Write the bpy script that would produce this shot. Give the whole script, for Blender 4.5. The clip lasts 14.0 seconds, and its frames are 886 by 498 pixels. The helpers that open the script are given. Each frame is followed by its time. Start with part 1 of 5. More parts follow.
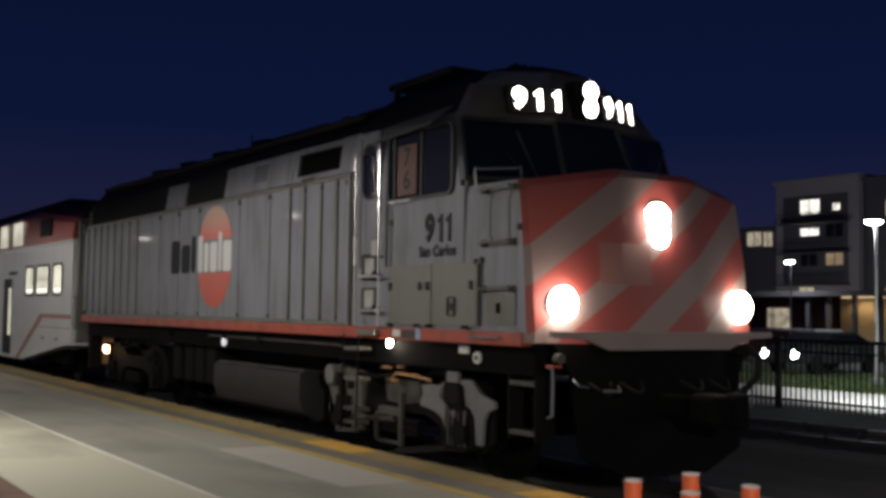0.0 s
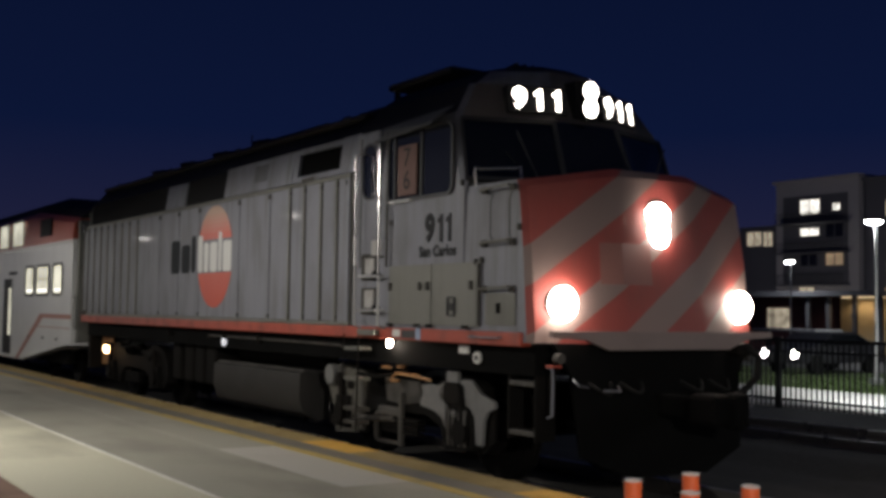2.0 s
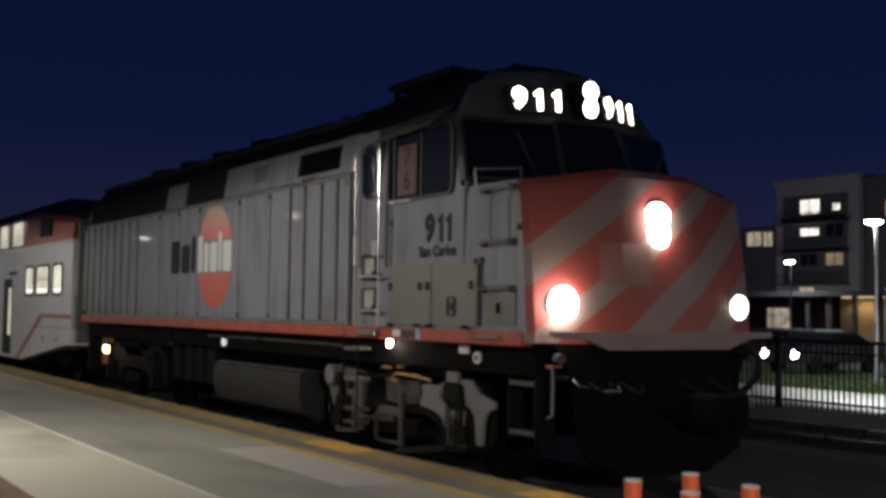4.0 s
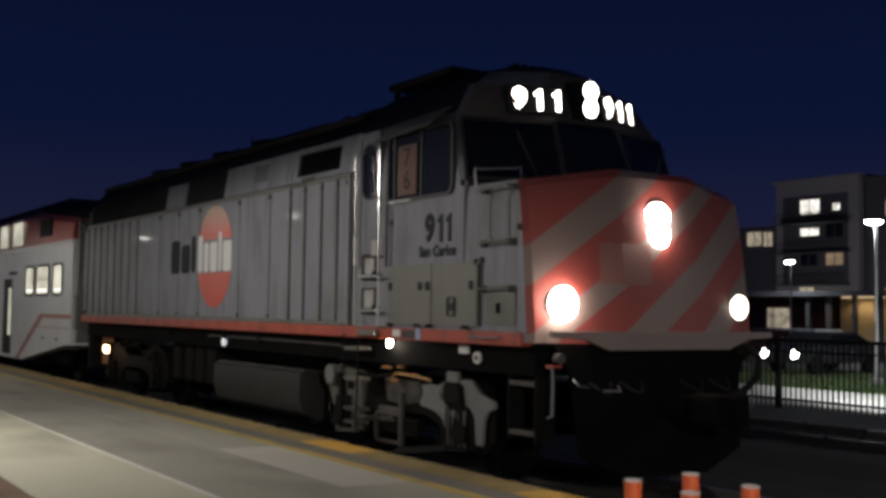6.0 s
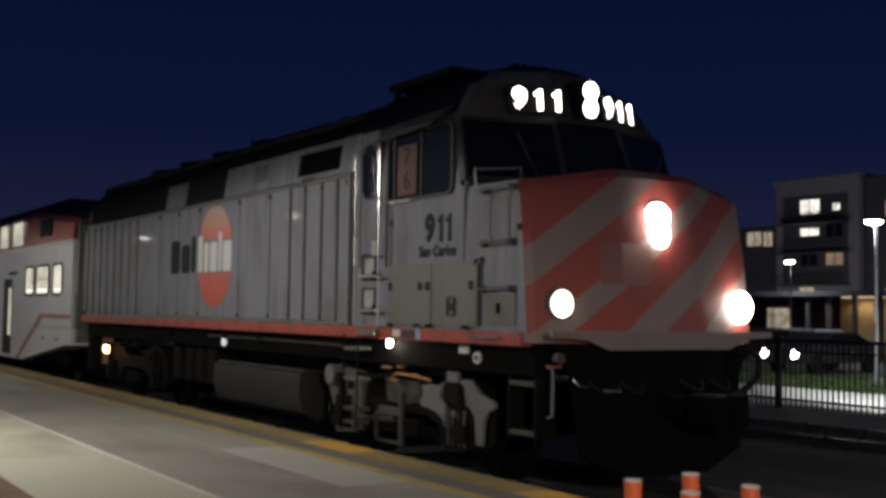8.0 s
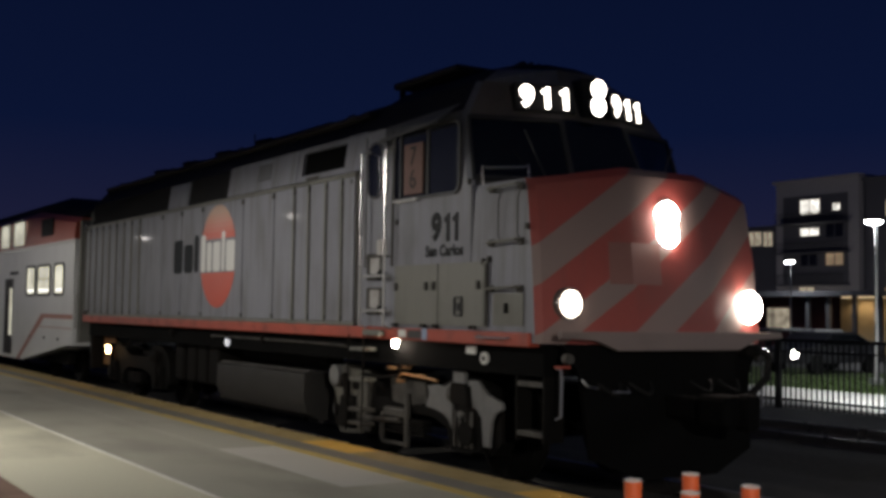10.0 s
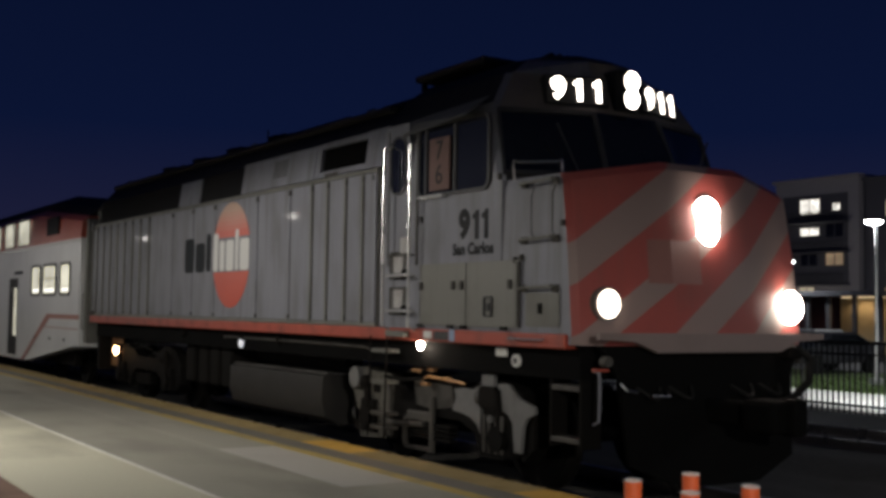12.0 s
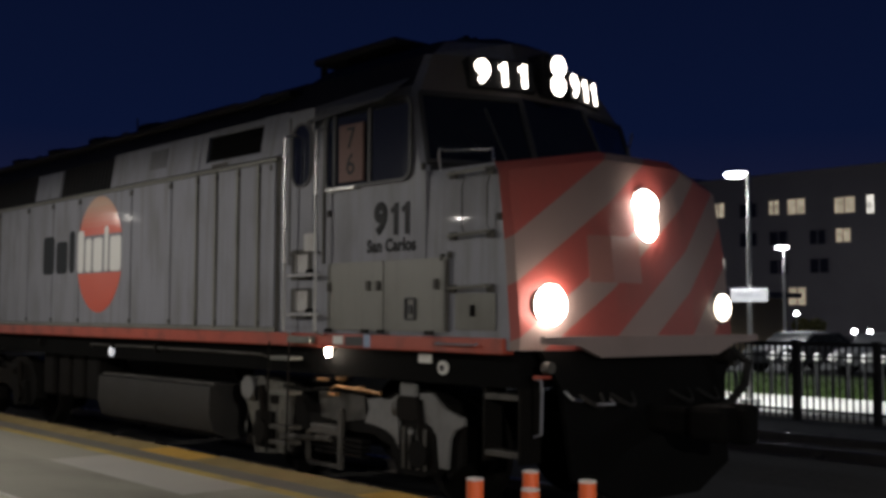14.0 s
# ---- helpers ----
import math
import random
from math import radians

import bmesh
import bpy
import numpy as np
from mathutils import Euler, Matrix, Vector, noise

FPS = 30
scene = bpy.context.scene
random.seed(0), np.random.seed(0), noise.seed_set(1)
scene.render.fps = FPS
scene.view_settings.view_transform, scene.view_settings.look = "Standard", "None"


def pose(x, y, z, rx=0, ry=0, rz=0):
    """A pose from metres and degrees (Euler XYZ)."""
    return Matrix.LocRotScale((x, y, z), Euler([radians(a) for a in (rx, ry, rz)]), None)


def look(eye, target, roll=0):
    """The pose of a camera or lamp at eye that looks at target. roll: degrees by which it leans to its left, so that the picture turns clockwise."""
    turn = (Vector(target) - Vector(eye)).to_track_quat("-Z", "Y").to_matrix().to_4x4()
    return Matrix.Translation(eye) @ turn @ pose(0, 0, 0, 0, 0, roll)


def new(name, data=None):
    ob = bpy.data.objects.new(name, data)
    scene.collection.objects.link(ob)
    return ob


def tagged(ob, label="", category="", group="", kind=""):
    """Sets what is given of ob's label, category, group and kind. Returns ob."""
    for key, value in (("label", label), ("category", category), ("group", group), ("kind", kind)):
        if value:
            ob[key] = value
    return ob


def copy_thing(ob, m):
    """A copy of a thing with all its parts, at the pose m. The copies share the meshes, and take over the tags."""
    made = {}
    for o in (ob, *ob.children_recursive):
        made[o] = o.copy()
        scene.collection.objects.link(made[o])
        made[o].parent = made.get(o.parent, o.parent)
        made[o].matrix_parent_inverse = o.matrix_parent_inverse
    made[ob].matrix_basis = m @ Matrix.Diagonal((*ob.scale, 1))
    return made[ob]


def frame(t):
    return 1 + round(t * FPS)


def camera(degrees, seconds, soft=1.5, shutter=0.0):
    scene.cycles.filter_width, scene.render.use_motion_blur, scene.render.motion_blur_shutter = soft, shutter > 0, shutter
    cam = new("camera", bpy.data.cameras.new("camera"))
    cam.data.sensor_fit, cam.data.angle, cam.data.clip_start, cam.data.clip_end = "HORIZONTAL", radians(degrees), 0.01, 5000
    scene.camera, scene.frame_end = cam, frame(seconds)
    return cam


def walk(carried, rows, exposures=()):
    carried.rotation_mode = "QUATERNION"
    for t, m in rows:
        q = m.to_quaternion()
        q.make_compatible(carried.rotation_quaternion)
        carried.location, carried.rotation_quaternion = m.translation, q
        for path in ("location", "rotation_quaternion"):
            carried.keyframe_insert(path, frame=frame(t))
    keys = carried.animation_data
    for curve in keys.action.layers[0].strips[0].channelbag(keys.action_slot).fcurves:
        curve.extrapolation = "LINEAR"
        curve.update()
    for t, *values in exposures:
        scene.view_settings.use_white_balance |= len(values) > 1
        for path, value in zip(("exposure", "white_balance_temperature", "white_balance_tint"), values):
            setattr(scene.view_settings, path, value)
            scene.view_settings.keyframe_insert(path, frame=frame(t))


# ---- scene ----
# ---- camera and its way ----
EYE = (6.742, -7.976, 1.787)


def aim(turn=0.0, lift=0.0, lean=0.0):
    yaw, pitch = 0.99726 + turn, 0.0564 + lift
    ahead = (EYE[0] - 20 * math.sin(yaw) * math.cos(pitch), EYE[1] + 20 * math.cos(yaw) * math.cos(pitch), EYE[2] + 20 * math.sin(pitch))
    return look(EYE, ahead, math.degrees(0.01485 + lean))


cam = camera(43.446, 14.0, soft=3.6)
walk(cam, [(0.0, aim()), (6.0, aim()), (12.0, aim()), (12.1, aim(-0.0005)), (12.2, aim(-0.0083, 0.0002, -0.0004)), (12.3, aim(-0.019, 0.0003, -0.0008)),
           (12.4, aim(-0.032, 0.0005, -0.0012)), (12.5, aim(-0.0410, 0.0006, -0.0017)), (12.6, aim(-0.0487, 0.0008, -0.0022)), (12.7, aim(-0.0588, 0.0011, -0.0028)),
           (12.8, aim(-0.0656, 0.0013, -0.0034)), (13.0, aim(-0.0730, 0.0018, -0.0045)), (13.2, aim(-0.0822, 0.0022, -0.0054)), (13.5, aim(-0.1036, 0.0027, -0.0068)),
           (13.8, aim(-0.1255, 0.0031, -0.0082)), (14.0, aim(-0.1409, 0.0033, -0.0090))],
     [(0.0, 0.22), (3.2, 0.2), (5.0, 0.06), (12.0, 0.06), (14.0, -0.06)])

# ---- dusk sky and the station's lamps ----
world = bpy.data.worlds.new("dusk")
scene.world = world
world.use_nodes = True
wn = world.node_tree
wn.nodes.clear()
w_out = wn.nodes.new("ShaderNodeOutputWorld")
w_bg = wn.nodes.new("ShaderNodeBackground")
w_ramp = wn.nodes.new("ShaderNodeValToRGB")
w_sep = wn.nodes.new("ShaderNodeSeparateXYZ")
w_tc = wn.nodes.new("ShaderNodeTexCoord")
wn.links.new(w_tc.outputs["Generated"], w_sep.inputs[0])
wn.links.new(w_sep.outputs["Z"], w_ramp.inputs[0])
wn.links.new(w_ramp.outputs[0], w_bg.inputs[0])
wn.links.new(w_bg.outputs[0], w_out.inputs[0])
w_ramp.color_ramp.elements[0].position = 0.0
w_ramp.color_ramp.elements[0].color = (0.0160, 0.0150, 0.040, 1)
w_ramp.color_ramp.elements[1].position = 0.45
w_ramp.color_ramp.elements[1].color = (0.0016, 0.0036, 0.016, 1)
mid_sky = w_ramp.color_ramp.elements.new(0.16)
mid_sky.color = (0.0032, 0.0068, 0.030, 1)
w_bg.inputs[1].default_value = 1.0


def lamp(name, place, power, color, size=0.12, cone=180, blend=0.15, target=None):
    data = bpy.data.lights.new(name, "SPOT" if cone else "POINT")
    data.energy, data.color, data.shadow_soft_size = power, color, size
    if cone:
        data.spot_size, data.spot_blend = radians(cone), blend
    ob = new(name, data)
    ob.matrix_world = look(place, target or (place[0], place[1] + 0.001, 0))
    return ob


WARM = (1.0, 0.94, 0.855)
# The last one stands out of view, added to brighten the nose.
PLATFORM_LAMPS = [(-31.0, -7.2), (-19.0, -7.2), (-7.0, -7.2), (4.5, -17.0), (15.0, -9.0)]
PLATFORM_POWER = [360, 235, 600, 370, 3000]
for (lx, ly), power in zip(PLATFORM_LAMPS, PLATFORM_POWER):
    lamp("platform_light", (lx, ly, 4.15), power, WARM, 0.06)

# ---- materials ----


def shader(name, color, rough=0.6, metal=0.0, grain=30.0, vary=0.15, bump=0.15, stain=0.0, stain_color=(0.02, 0.018, 0.015), stain_scale=1.2,
           spec=0.5, per_object=0.0, stretch=(1, 1, 1), coat=0.0, streaks=0.0):
    m = bpy.data.materials.new(name)
    m.use_nodes = True
    nt = m.node_tree
    b = nt.nodes["Principled BSDF"]
    b.inputs["Roughness"].default_value, b.inputs["Metallic"].default_value = rough, metal
    b.inputs["Specular IOR Level"].default_value = spec
    b.inputs["Coat Weight"].default_value, b.inputs["Coat Roughness"].default_value = coat, 0.06
    tc = nt.nodes.new("ShaderNodeTexCoord")
    mp = nt.nodes.new("ShaderNodeMapping")
    mp.inputs["Scale"].default_value = stretch
    nt.links.new(tc.outputs["Object"], mp.inputs[0])

    def tex(scale, detail=4):
        n = nt.nodes.new("ShaderNodeTexNoise")
        n.inputs["Scale"].default_value, n.inputs["Detail"].default_value = scale, detail
        nt.links.new(mp.outputs[0], n.inputs["Vector"])
        return n

    def mix(a, fac, colb, kind="MIX"):
        n = nt.nodes.new("ShaderNodeMix")
        n.data_type, n.blend_type = "RGBA", kind
        nt.links.new(fac, n.inputs["Factor"])
        if isinstance(a, tuple):
            n.inputs[6].default_value = (*a, 1)
        else:
            nt.links.new(a, n.inputs[6])
        n.inputs[7].default_value = (*colb, 1)
        return n.outputs[2]

    fine, broad = tex(grain), tex(stain_scale, 6)
    dark = tuple(c * (1 - vary) for c in color)
    light = tuple(min(1, c * (1 + vary)) for c in color)
    out = mix(dark, fine.outputs["Fac"], light)
    if stain > 0:
        r = nt.nodes.new("ShaderNodeMapRange")
        r.inputs["From Min"].default_value, r.inputs["From Max"].default_value = 0.48, 0.72
        r.inputs["To Max"].default_value = stain
        nt.links.new(broad.outputs["Fac"], r.inputs["Value"])
        out = mix(out, r.outputs[0], stain_color)
    if streaks > 0:
        # rain and dirt streaks that run down the sheet
        ms = nt.nodes.new("ShaderNodeMapping")
        ms.inputs["Scale"].default_value = (9.0, 9.0, 0.45)
        nt.links.new(tc.outputs["Object"], ms.inputs[0])
        ns = nt.nodes.new("ShaderNodeTexNoise")
        ns.inputs["Scale"].default_value, ns.inputs["Detail"].default_value = 1.0, 5
        nt.links.new(ms.outputs[0], ns.inputs["Vector"])
        rs = nt.nodes.new("ShaderNodeMapRange")
        rs.inputs["From Min"].default_value, rs.inputs["From Max"].default_value = 0.52, 0.75
        rs.inputs["To Max"].default_value = streaks
        nt.links.new(ns.outputs["Fac"], rs.inputs["Value"])
        out = mix(out, rs.outputs[0], stain_color)
    if per_object > 0:
        oi = nt.nodes.new("ShaderNodeObjectInfo")
        r2 = nt.nodes.new("ShaderNodeMapRange")
        r2.inputs["To Max"].default_value = per_object
        nt.links.new(oi.outputs["Random"], r2.inputs["Value"])
        out = mix(out, r2.outputs[0], tuple(c * 0.5 for c in color))
    nt.links.new(out, b.inputs["Base Color"])
    rr = nt.nodes.new("ShaderNodeMapRange")
    rr.inputs["To Min"].default_value, rr.inputs["To Max"].default_value = max(0.02, rough - 0.12), min(1, rough + 0.15)
    nt.links.new(broad.outputs["Fac"], rr.inputs["Value"])
    nt.links.new(rr.outputs[0], b.inputs["Roughness"])
    if bump > 0:
        bn = nt.nodes.new("ShaderNodeBump")
        bn.inputs["Strength"].default_value, bn.inputs["Distance"].default_value = bump, 0.01
        nt.links.new(fine.outputs["Fac"], bn.inputs["Height"])
        nt.links.new(bn.outputs[0], b.inputs["Normal"])
    return m


# seam grime; the same dark also stands in for shade by ribs and steps
GRIME_SHADE = shader("grime_and_shade", (0.05, 0.047, 0.042), 0.8, 0, 30, 0.4, 0.1, 0.5, (0.02, 0.018, 0.016), 3)
# rust; its amber also stands in for lamp glints and glow
RUST_AMBER = shader("rust_and_lamp_amber", (0.32, 0.17, 0.07), 0.45, 0.4, 30, 0.3, 0.1, 0.5, (0.1, 0.06, 0.03), 5)


# near-black that stands in for shade in the louvres and under the body
SHADE_BLACK = shader("shade_black", (0.004, 0.004, 0.004), 0.9, 0, 20, 0.2, 0.0, spec=0.05)


def glow(name, color, strength):
    m = bpy.data.materials.new(name)
    m.use_nodes = True
    b = m.node_tree.nodes["Principled BSDF"]
    b.inputs["Base Color"].default_value = (*[min(1, c) for c in color], 1)
    b.inputs["Emission Color"].default_value = (*color, 1)
    b.inputs["Emission Strength"].default_value = strength
    return m


def lit_room(name, color, strength):
    """A lit window's blind and room, uneven."""
    m = glow(name, color, strength)
    nt = m.node_tree
    tc = nt.nodes.new("ShaderNodeTexCoord")
    n = nt.nodes.new("ShaderNodeTexNoise")
    n.inputs["Scale"].default_value = 2.2
    r = nt.nodes.new("ShaderNodeMapRange")
    r.inputs["From Min"].default_value, r.inputs["From Max"].default_value = 0.3, 0.7
    r.inputs["To Min"].default_value, r.inputs["To Max"].default_value = strength * 0.3, strength * 1.5
    nt.links.new(tc.outputs["Object"], n.inputs["Vector"])
    nt.links.new(n.outputs["Fac"], r.inputs["Value"])
    nt.links.new(r.outputs[0], nt.nodes["Principled BSDF"].inputs["Emission Strength"])
    return m


SILVER = shader("silver_paint", (0.198, 0.204, 0.236), 0.55, 0.0, 60, 0.09, 0.04, 0.6, (0.105, 0.102, 0.100), 2.6, stretch=(1, 1, 0.35), coat=0.012, spec=0.3, streaks=0.7, per_object=0.2)
SILVER_DIRTY = shader("grimy_silver_paint", (0.142, 0.142, 0.126), 0.5, 0.0, 60, 0.10, 0.04, 0.55, (0.07, 0.068, 0.054), 1.6, streaks=0.5)
RED = shader("red_paint", (0.34, 0.056, 0.032), 0.5, 0, 50, 0.2, 0.05, 0.75, (0.10, 0.032, 0.024), 3.2)
CAR_WHITE = shader("white_car_paint", (0.68, 0.69, 0.69), 0.4, 0, 40, 0.04, 0.02, 0.2, (0.35, 0.35, 0.34), 0.8, coat=0.5, streaks=0.2)
CAR_STRIPE = shader("faded_coach_stripe", (0.34, 0.14, 0.11), 0.5, 0, 40, 0.12, 0.02, 0.3, (0.3, 0.2, 0.18), 1.5)
CAR_RED = shader("coach_red_paint", (0.36, 0.072, 0.04), 0.4, 0, 40, 0.1, 0.02, 0.25, (0.2, 0.05, 0.03), 0.7)
BLACK = shader("black_roof_paint", (0.016, 0.016, 0.018), 0.75, 0, 30, 0.3, 0.1, 0.4, (0.035, 0.032, 0.03), 1.0, spec=0.25)
# sooty steel, darkened further for shade under the body and between castings
SOOT_SHADE = shader("sooty_shaded_steel", (0.006, 0.0055, 0.005), 0.75, 0.0, 25, 0.4, 0.3, 0.5, (0.013, 0.010, 0.008), 2.0, spec=0.08)
TRUCK_GRAY = shader("dusty_truck_paint", (0.050, 0.046, 0.040), 0.55, 0, 18, 0.45, 0.6, 0.95, (0.013, 0.011, 0.009), 4.5)
MOTTLED = shader("mottled_truck_paint", (0.085, 0.08, 0.066), 0.6, 0, 18, 0.45, 0.5, 0.9, (0.02, 0.017, 0.013), 7.0, streaks=0.5)
PALE_TRUCK = shader("pale_truck_paint", (0.14, 0.14, 0.138), 0.6, 0, 18, 0.22, 0.3, 0.6, (0.06, 0.055, 0.045), 4.5)
TANK_GRAY = shader("grimy_tank_paint", (0.014, 0.013, 0.012), 0.6, 0, 16, 0.4, 0.3, 0.6, (0.024, 0.021, 0.018), 2.5)
STEEL = shader("bare_steel", (0.5, 0.5, 0.5), 0.3, 1.0, 60, 0.1, 0.05, 0.2, (0.2, 0.15, 0.1), 3)
RAIL_TOP = shader("worn_rail_steel", (0.42, 0.4, 0.38), 0.28, 1.0, 20, 0.15, 0.05, 0.2, (0.12, 0.08, 0.05), 2)
VISOR = shader("dusty_visor_paint", (0.105, 0.105, 0.10), 0.65, 0, 40, 0.12, 0.03, 0.4, (0.06, 0.06, 0.055), 2.5)
CHROME = shader("polished_grab_steel", (0.66, 0.66, 0.65), 0.25, 0.65, 60, 0.05, 0.0)
GLASS = shader("dark_window_glass", (0.012, 0.014, 0.017), 0.06, 0, 5, 0.1, 0.0, spec=0.6)
CAB_GLASS = shader("cab_side_glass", (0.020, 0.022, 0.030), -0.06, 0, 5, 0.1, 0.0, spec=0.6)
INK = shader("black_lettering", (0.018, 0.019, 0.021), 0.6, 0, 40, 0.1, 0.0, spec=0.15)
WHITE_STEP = shader("scuffed_step_plate", (0.34, 0.33, 0.32), 0.5, 0, 40, 0.15, 0.05, 0.4, (0.16, 0.15, 0.13), 5)
WHITE_MARK = shader("white_vinyl", (0.6, 0.6, 0.58), 0.4, 0, 40, 0.05, 0.0)
GRAY_MARK = shader("grey_vinyl", (0.03, 0.033, 0.037), 0.75, 0, 40, 0.05, 0.0, spec=0.08)
LOGO_RED = shader("orange_red_vinyl", (0.55, 0.075, 0.03), 0.4, 0, 40, 0.05, 0.0, coat=0.6)
RUBBER = shader("black_rubber", (0.012, 0.012, 0.012), 0.85, 0, 60, 0.2, 0.1, spec=0.12)
GASKET = shader("window_gasket", (0.03, 0.03, 0.032), 0.6, 0, 60, 0.2, 0.05)
CONCRETE = shader("platform_concrete", (0.61, 0.595, 0.46), 0.8, 0, 60, 0.16, 0.25, 0.8, (0.24, 0.23, 0.175), 0.55, stretch=(0.6, 1.3, 1))
CONCRETE_MID = shader("worn_grey_concrete", (0.40, 0.39, 0.32), 0.8, 0, 60, 0.16, 0.25, 0.7, (0.22, 0.21, 0.175), 0.7, stretch=(0.6, 1.3, 1), per_object=0.25)
CONCRETE_PALE = shader("new_concrete", (0.52, 0.51, 0.46), 0.8, 0, 60, 0.1, 0.2, 0.3, (0.33, 0.32, 0.29), 0.8)
CONCRETE_GRAY = shader("smooth_concrete_band", (0.2, 0.19, 0.165), 0.75, 0, 60, 0.12, 0.2, 0.4, (0.14, 0.14, 0.14), 1.0)
YELLOW = shader("tactile_yellow", (0.38, 0.285, 0.12), 0.7, 0, 50, 0.15, 0.15, 0.55, (0.2, 0.14, 0.05), 2.2, per_object=0.35)
YELLOW_BRIGHT = shader("bright_tactile_yellow", (0.66, 0.40, 0.08), 0.65, 0, 50, 0.12, 0.12, 0.3, (0.34, 0.22, 0.06), 2.2)
YELLOW_LINE = shader("worn_yellow_paint", (0.55, 0.40, 0.11), 0.75, 0, 60, 0.15, 0.1, 0.65, (0.26, 0.23, 0.15), 3.0)
PAVER = shader("brown_paver", (0.27, 0.16, 0.11), 0.85, 0, 60, 0.2, 0.3, 0.4, (0.16, 0.11, 0.08), 2, per_object=0.5)
JOINT = shader("pale_joint_line", (0.78, 0.77, 0.72), 0.8, 0, 60, 0.15, 0.1, 0.4, (0.4, 0.38, 0.33), 4)
BALLAST = shader("ballast", (0.045, 0.042, 0.038), 0.95, 0, 14, 0.5, 1.0, 0.5, (0.04, 0.036, 0.03), 0.8)
TIE = shader("concrete_tie", (0.2, 0.19, 0.17), 0.85, 0, 40, 0.2, 0.2, 0.5, (0.08, 0.07, 0.06), 2)
ASPHALT = shader("asphalt", (0.05, 0.05, 0.05), 0.85, 0, 80, 0.3, 0.4, 0.3, (0.03, 0.03, 0.03), 0.5)
WALK = shader("pale_walkway", (0.55, 0.54, 0.5), 0.85, 0, 40, 0.08, 0.2, 0.2, (0.4, 0.39, 0.36), 0.6)
GRASS = shader("lawn", (0.056, 0.09, 0.022), 0.9, 0, 60, 0.4, 0.6, 0.4, (0.045, 0.07, 0.02), 0.8, spec=0.2)
LEAF = shader("yellow_green_leaves", (0.14, 0.13, 0.03), 0.7, 0, 20, 0.3, 0.1, 0.3, (0.07, 0.08, 0.02), 2.0)
BARK = shader("dark_bark", (0.09, 0.07, 0.05), 0.9, 0, 30, 0.3, 0.3)
FENCE = shader("black_fence_paint", (0.012, 0.012, 0.013), 0.5, 0, 60, 0.2, 0.05)
ORANGE = shader("orange_plastic", (0.75, 0.13, 0.035), 0.45, 0, 40, 0.08, 0.03, 0.25, (0.4, 0.08, 0.03), 6)
POLE = shader("galvanised_pole", (0.45, 0.45, 0.44), 0.45, 0.6, 40, 0.1, 0.03)
STUCCO = shader("grey_stucco", (0.47, 0.45, 0.46), 0.9, 0, 12, 0.1, 0.2, 0.3, (0.4, 0.4, 0.44), 0.15)
STUCCO_DARK = shader("charcoal_stucco", (0.14, 0.14, 0.16), 0.9, 0, 12, 0.15, 0.2, 0.3, (0.06, 0.06, 0.07), 0.15)
MAROON = shader("maroon_cladding", (0.11, 0.045, 0.05), 0.8, 0, 12, 0.15, 0.2, 0.3, (0.06, 0.03, 0.03), 0.3)
TAN_WALL = shader("tan_rendered_wall", (0.5, 0.4, 0.24), 0.85, 0, 12, 0.1, 0.2, 0.3, (0.36, 0.28, 0.17), 0.4)
ROOM = lit_room("lit_room", (1.0, 0.95, 0.85), 1.1)
ROOM_DIM = lit_room("dim_lit_room", (1.0, 0.85, 0.62), 0.28)
ROOM_WARM = lit_room("warm_lit_room", (1.0, 0.72, 0.45), 0.14)
COACH_ROOM = lit_room("lit_coach_interior", (1.0, 0.97, 0.78), 0.4)
WINDOW_STRIP = glow("window_strip_glow", (1.0, 0.98, 0.9), 1.3)
GLOW_HEAD = glow("headlight_glow", (1.0, 0.84, 0.74), 75)
GLOW_UPPER = glow("upper_headlight_glow", (1.0, 0.9, 0.8), 10)
GLOW_NUMBER = glow("number_board_glow", (1.0, 0.9, 0.8), 9)
GLOW_DITCH = glow("ditch_light_glow", (1.0, 0.84, 0.72), 42)
GLOW_LOW = glow("ditch_lamp_low_glow", (1.0, 0.84, 0.66), 9)
GLOW_STEP = glow("step_light_glow", (1.0, 0.86, 0.7), 170)
GLOW_AMBER = glow("amber_step_light_glow", (1.0, 0.62, 0.3), 22)
GLOW_STREET = glow("street_lamp_glow", (0.95, 0.98, 1.0), 25)
NOSE_PATCH = shader("repainted_nose_patch", (0.21, 0.095, 0.083), 0.5, 0, 50, 0.12, 0.03, 0.4, (0.2, 0.08, 0.07), 2.0)
LIP = shader("lip_paint", (0.2, 0.155, 0.145), 0.55, 0, 50, 0.1, 0.03, 0.4, (0.1, 0.07, 0.06), 1.5)
GLOW_CAR = glow("car_headlight_glow", (1.0, 0.95, 0.9), 20)


